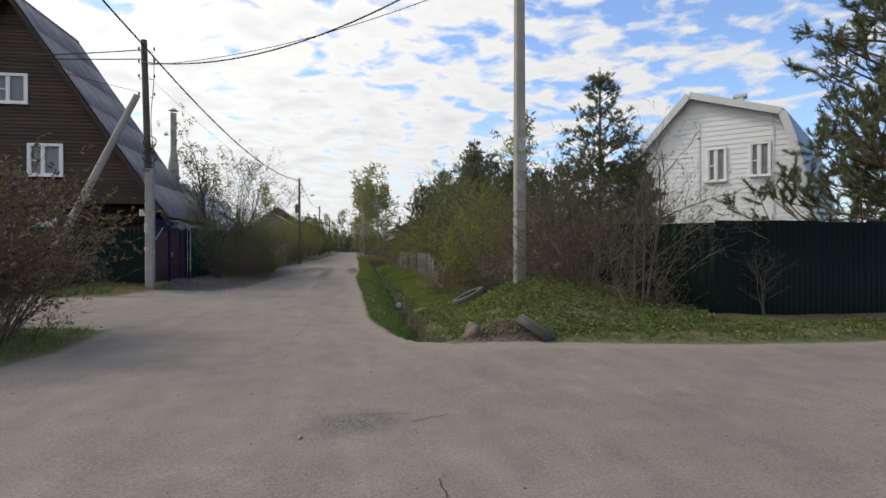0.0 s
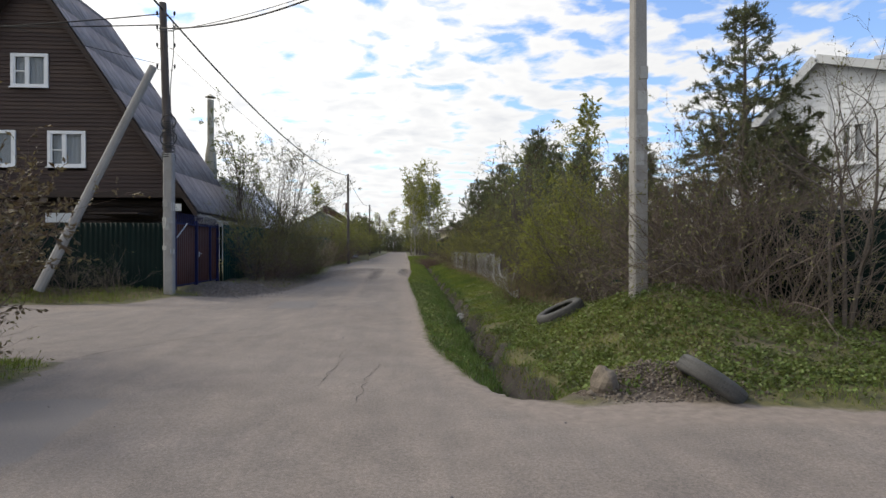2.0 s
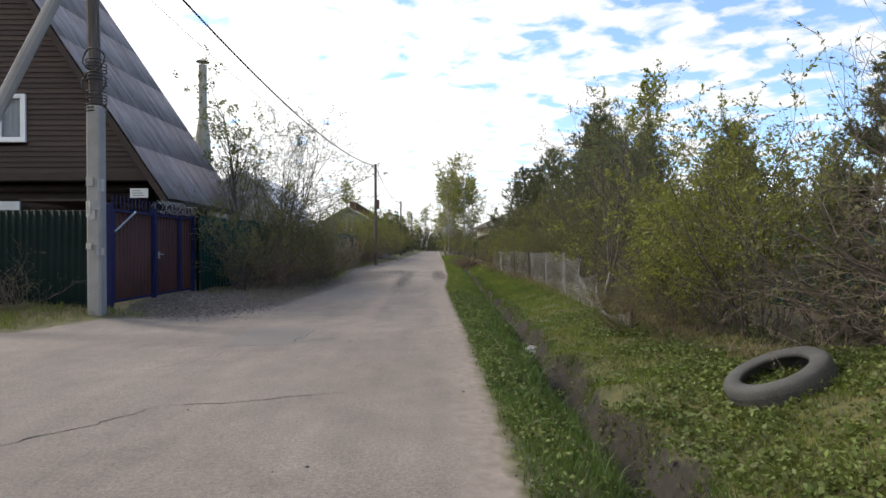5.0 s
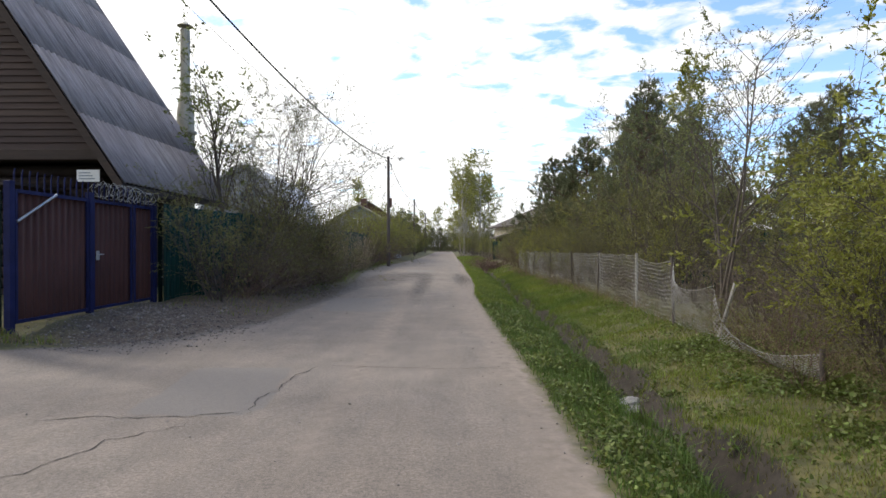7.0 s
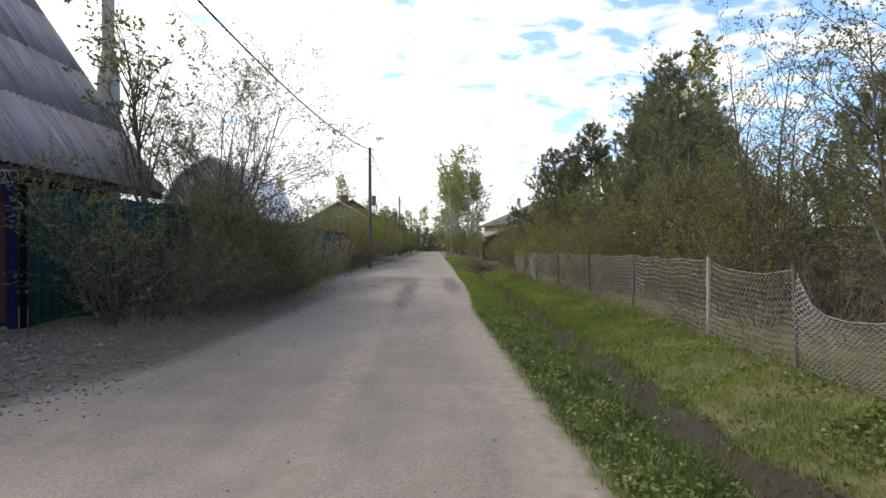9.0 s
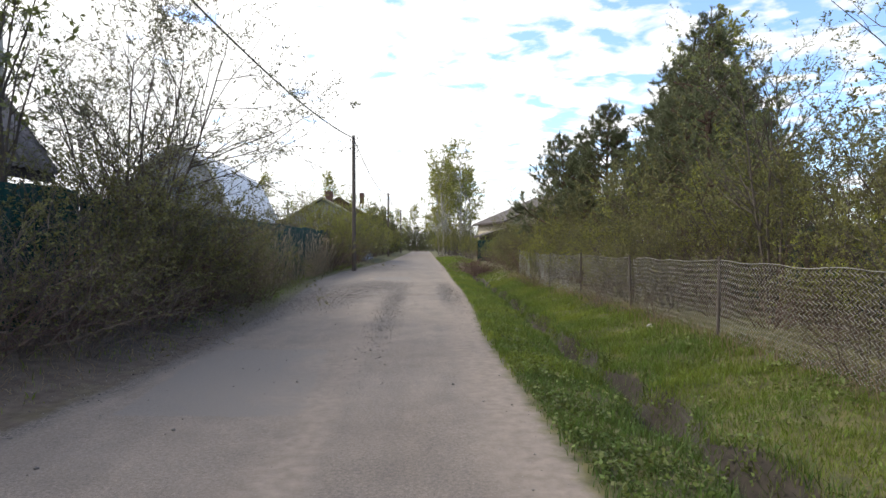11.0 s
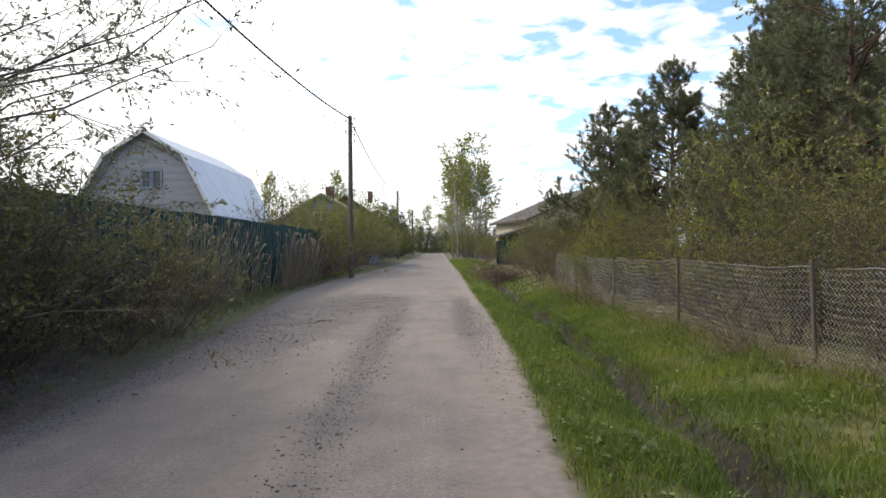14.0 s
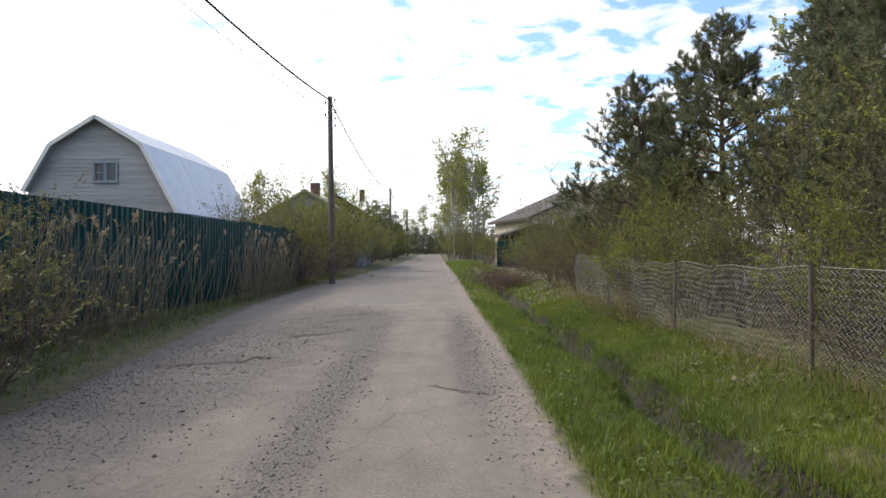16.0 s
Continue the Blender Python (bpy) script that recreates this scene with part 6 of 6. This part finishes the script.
# left verges
x, y = scatter(gr, 60000, -6.0, -3.5, 24, 62, lambda x, y: smooth(0.15, 0.6, -road_inside(x, y)) * patchy(x, y) * np.where(y < 35.5, 0.12, 0.8))
blades("grass", "short green grass on the left verge", gr, x, y, 0.1, 0.006, M_GRASS, 0.7)
x, y = scatter(gr, 26000, -9, -4.1, 7.0, 11.9, lambda x, y: smooth(0.02, 0.3, -road_inside(x, y)) * patchy(x, y))
blades("grass", "grass under the corner shrubs", gr, x, y, 0.09, 0.0045, M_GRASS, 0.8)
x, y = scatter(gr, 22000, -16, -5.6, 18.8, 21.1, lambda x, y: smooth(0.1, 0.5, -road_inside(x, y)) * patchy(x, y) * 0.6)
blades("grass", "thin grass before the house fence", gr, x, y, 0.13, 0.006, M_GRASS, 0.8)
x, y = scatter(gr, 24000, 2, 16, 7.8, 10.3, lambda x, y: smooth(0.03, 0.3, -road_inside(x, y)) * patchy(x, y) * smooth(10.2, 9.4, y))
blades("grass", "low grass along the side road", gr, x, y, 0.07, 0.0045, M_GRASS, 0.9)
# dry grass
x, y = scatter(gr, 26000, 2.6, 4.3, 15, 48, lambda x, y: np.exp(-((x - 3.5) / 0.22) ** 2) * np.clip(0.45 + 0.8 * wave(x, y, 1.3), 0.05, 1))
blades("dry_grass", "straw coloured dry grass at the fence foot", gr, x, y, 0.24, 0.0035, M_STRAW, 1.1)
x, y = scatter(gr, 30000, -6.1, -3.6, 24.5, 56, lambda x, y: smooth(0.2, 0.7, -road_inside(x, y)) * 0.55 * patchy(y, x))
blades("dry_grass", "flattened dry grass on the left verge", gr, x, y, 0.08, 0.004, M_STRAW, 2.5)
x, y = scatter(gr, 9000, -14, -5.6, 18.8, 21.1, lambda x, y: smooth(0.1, 0.5, -road_inside(x, y)) * 0.6)
blades("dry_grass", "dry grass before the house fence", gr, x, y, 0.13, 0.004, M_STRAW, 2.0)
x, y = scatter(gr, 26000, 0.8, 5.5, 9.2, 48, lambda x, y: verge_right(x, y) * 0.28 * smooth(0.3, 0.7, np.abs(x - ditch_x(y))))
blades("dry_grass", "dry stalks among the green grass", gr, x, y, 0.09, 0.003, M_STRAW, 2.0)


def weeds(label, x, y, size, mat, seed):
    rng = np.random.default_rng(seed)
    n = len(x)
    k = 5
    px, py = np.repeat(x, k) + rng.normal(0, size * 0.5, n * k), np.repeat(y, k) + rng.normal(0, size * 0.5, n * k)
    pz = ground_z(px, py) + rng.uniform(0.0, 0.09, n * k)
    way = unit(rng.normal(0, 1, (n * k, 3)) * (1, 1, 0.35))
    ob = new("weeds", leaf_mesh("weeds", rng, np.stack([px, py, pz], 1), way, size, mat, 0.65, 0.05, 0.2))
    tagged(ob, label, "weeds", kind="stuff")


x, y = scatter(gr, 12000, 1.7, 6.8, 9.0, 15.5, lambda x, y: smooth(0.05, 0.4, -road_inside(x, y)) * smooth(1.7, 2.2, x) * patchy(x * 1.3, y) * (1 - 0.9 * np.exp(-((x - 2.5) / 0.75) ** 2 - ((y - 9.3) / 0.42) ** 2)))
weeds("low leafy weeds covering the mound", x, y, 0.055, M_WEED, 1)
x, y = scatter(gr, 3600, 3.0, 16, 7.9, 9.4, lambda x, y: smooth(0.05, 0.4, -road_inside(x, y)) * patchy(x, y))
weeds("low leafy weeds along the side road", x, y, 0.05, M_WEED, 2)
x, y = scatter(gr, 17000, 0.5, 3.6, 13, 45, lambda x, y: smooth(0.1, 0.4, -road_inside(x, y)) * np.clip(wave(x, y, 2.6), 0, 1))
weeds("broad leaved weeds in the grass", x, y, 0.05, M_WEED, 3)
x, y = scatter(gr, 26000, 0.3, 1.9, 10, 42, lambda x, y: smooth(0.02, 0.2, -road_inside(x, y)) * smooth(-0.1, -0.35, x - ditch_x(y)) * np.clip(0.25 + wave(x, y, 2.0), 0, 1) * smooth(42, 20, y))
weeds("leafy green weeds between road and ditch", x, y, 0.042, M_WEED, 5)
x, y = scatter(gr, 12000, 2.2, 4.6, 14.5, 21.5, lambda x, y: smooth(2.2, 3.2, x) * np.clip(0.4 + wave(x, y, 1.6), 0, 1))
weeds("leafy weeds below the sagging wire fence", x, y, 0.05, M_WEED, 6)
x, y = scatter(gr, 2600, -6, -3.9, 30, 56, lambda x, y: smooth(0.3, 0.8, -road_inside(x, y)) * np.clip(wave(x, y, 2.2), 0, 1))
weeds("broad leaved weeds on the left verge", x, y, 0.06, M_WEED, 4)


def grit(name, label, x, y, size, seed, mat):
    rng = np.random.default_rng(seed)
    n = len(x)
    s = size * rng.lognormal(0, 0.45, n)
    c = np.stack([x, y, ground_z(x, y) + 0.2 * s], 1)
    o = np.array([(1, 0, 0), (0, 1, 0), (-1, 0, 0), (0, -1, 0), (0, 0, 0.7), (0, 0, -0.6)])
    a = rng.uniform(0, 6.3, n)
    rot = np.stack([np.stack([np.cos(a), -np.sin(a)], 1), np.stack([np.sin(a), np.cos(a)], 1)], 1)
    v = np.repeat(o[None], n, 0) * rng.uniform(0.6, 1.3, (n, 6, 3))
    v[:, :, :2] = np.einsum("nij,nkj->nki", rot, v[:, :, :2])
    v = v * s[:, None, None] + c[:, None]
    t = np.array([(0, 1, 4), (1, 2, 4), (2, 3, 4), (3, 0, 4), (1, 0, 5), (2, 1, 5), (3, 2, 5), (0, 3, 5)])
    f = t[None] + (np.arange(n) * 6)[:, None, None]
    tagged(new(name, mesh_np(name, v.reshape(-1, 3), f.reshape(-1, 3), mat)), label, name, kind="stuff")


def blob(x, y, *spots):
    return sum(k * np.exp(-((x - cx) / ax) ** 2 - ((y - cy) / ay) ** 2) for cx, cy, ax, ay, k in spots)


x, y = scatter(gr, 42000, -7, 1, 20.5, 26, lambda x, y: np.clip(blob(x, y, (-5.4, 22.9, 1.0, 1.7, 1.0)), 0, 1))
grit("gravel", "grey crushed gravel before the gate", x, y, 0.0125, 1, M_PEBBLE_DARK)
x, y = scatter(gr, 190000, -5, 1, 26, 48, lambda x, y: np.clip(blob(x, y, (-3.3, 37, 1.1, 3.5, 0.7), (0.25, 38, 0.35, 5, 0.8), (-1.35, 34.5, 0.3, 6.5, 0.7), (-2.5, 42, 1.2, 3, 0.5), (-4.0, 31.5, 0.5, 6, 0.6)) - 0.1, 0.003, 1))
grit("gravel", "loose grit on the broken asphalt", x, y, 0.006, 2, M_PEBBLE_DARK)
x, y = scatter(gr, 30000, -6, 7, 1.5, 32, lambda x, y: np.clip(0.03 + blob(x, y, (0.0, 4.9, 0.6, 0.5, 0.5), (0.2, 22, 0.25, 8, 0.35), (-1.6, 24, 0.2, 8, 0.15)), 0, 1) * (road_inside(x, y) > 0))
grit("gravel", "scattered grit on the asphalt", x, y, 0.0065, 3, M_PEBBLE)
x, y = scatter(gr, 9000, 1.7, 3.6, 8.8, 10.0, lambda x, y: np.clip(blob(x, y, (2.5, 9.3, 0.7, 0.38, 1.0)), 0, 1))
grit("rubble", "earth crumbs and rubble in the spoil heap", x, y, 0.013, 4, M_STONE)
x, y = scatter(gr, 4000, 2.6, 3.6, 36, 38.2, lambda x, y: np.clip(blob(x, y, (3.15, 36.6, 0.3, 0.35, 1.0), (2.9, 37.6, 0.2, 0.25, 0.8)), 0, 1))
grit("rubble", "dug earth clods on the grass", x, y, 0.022, 5, M_STONE)
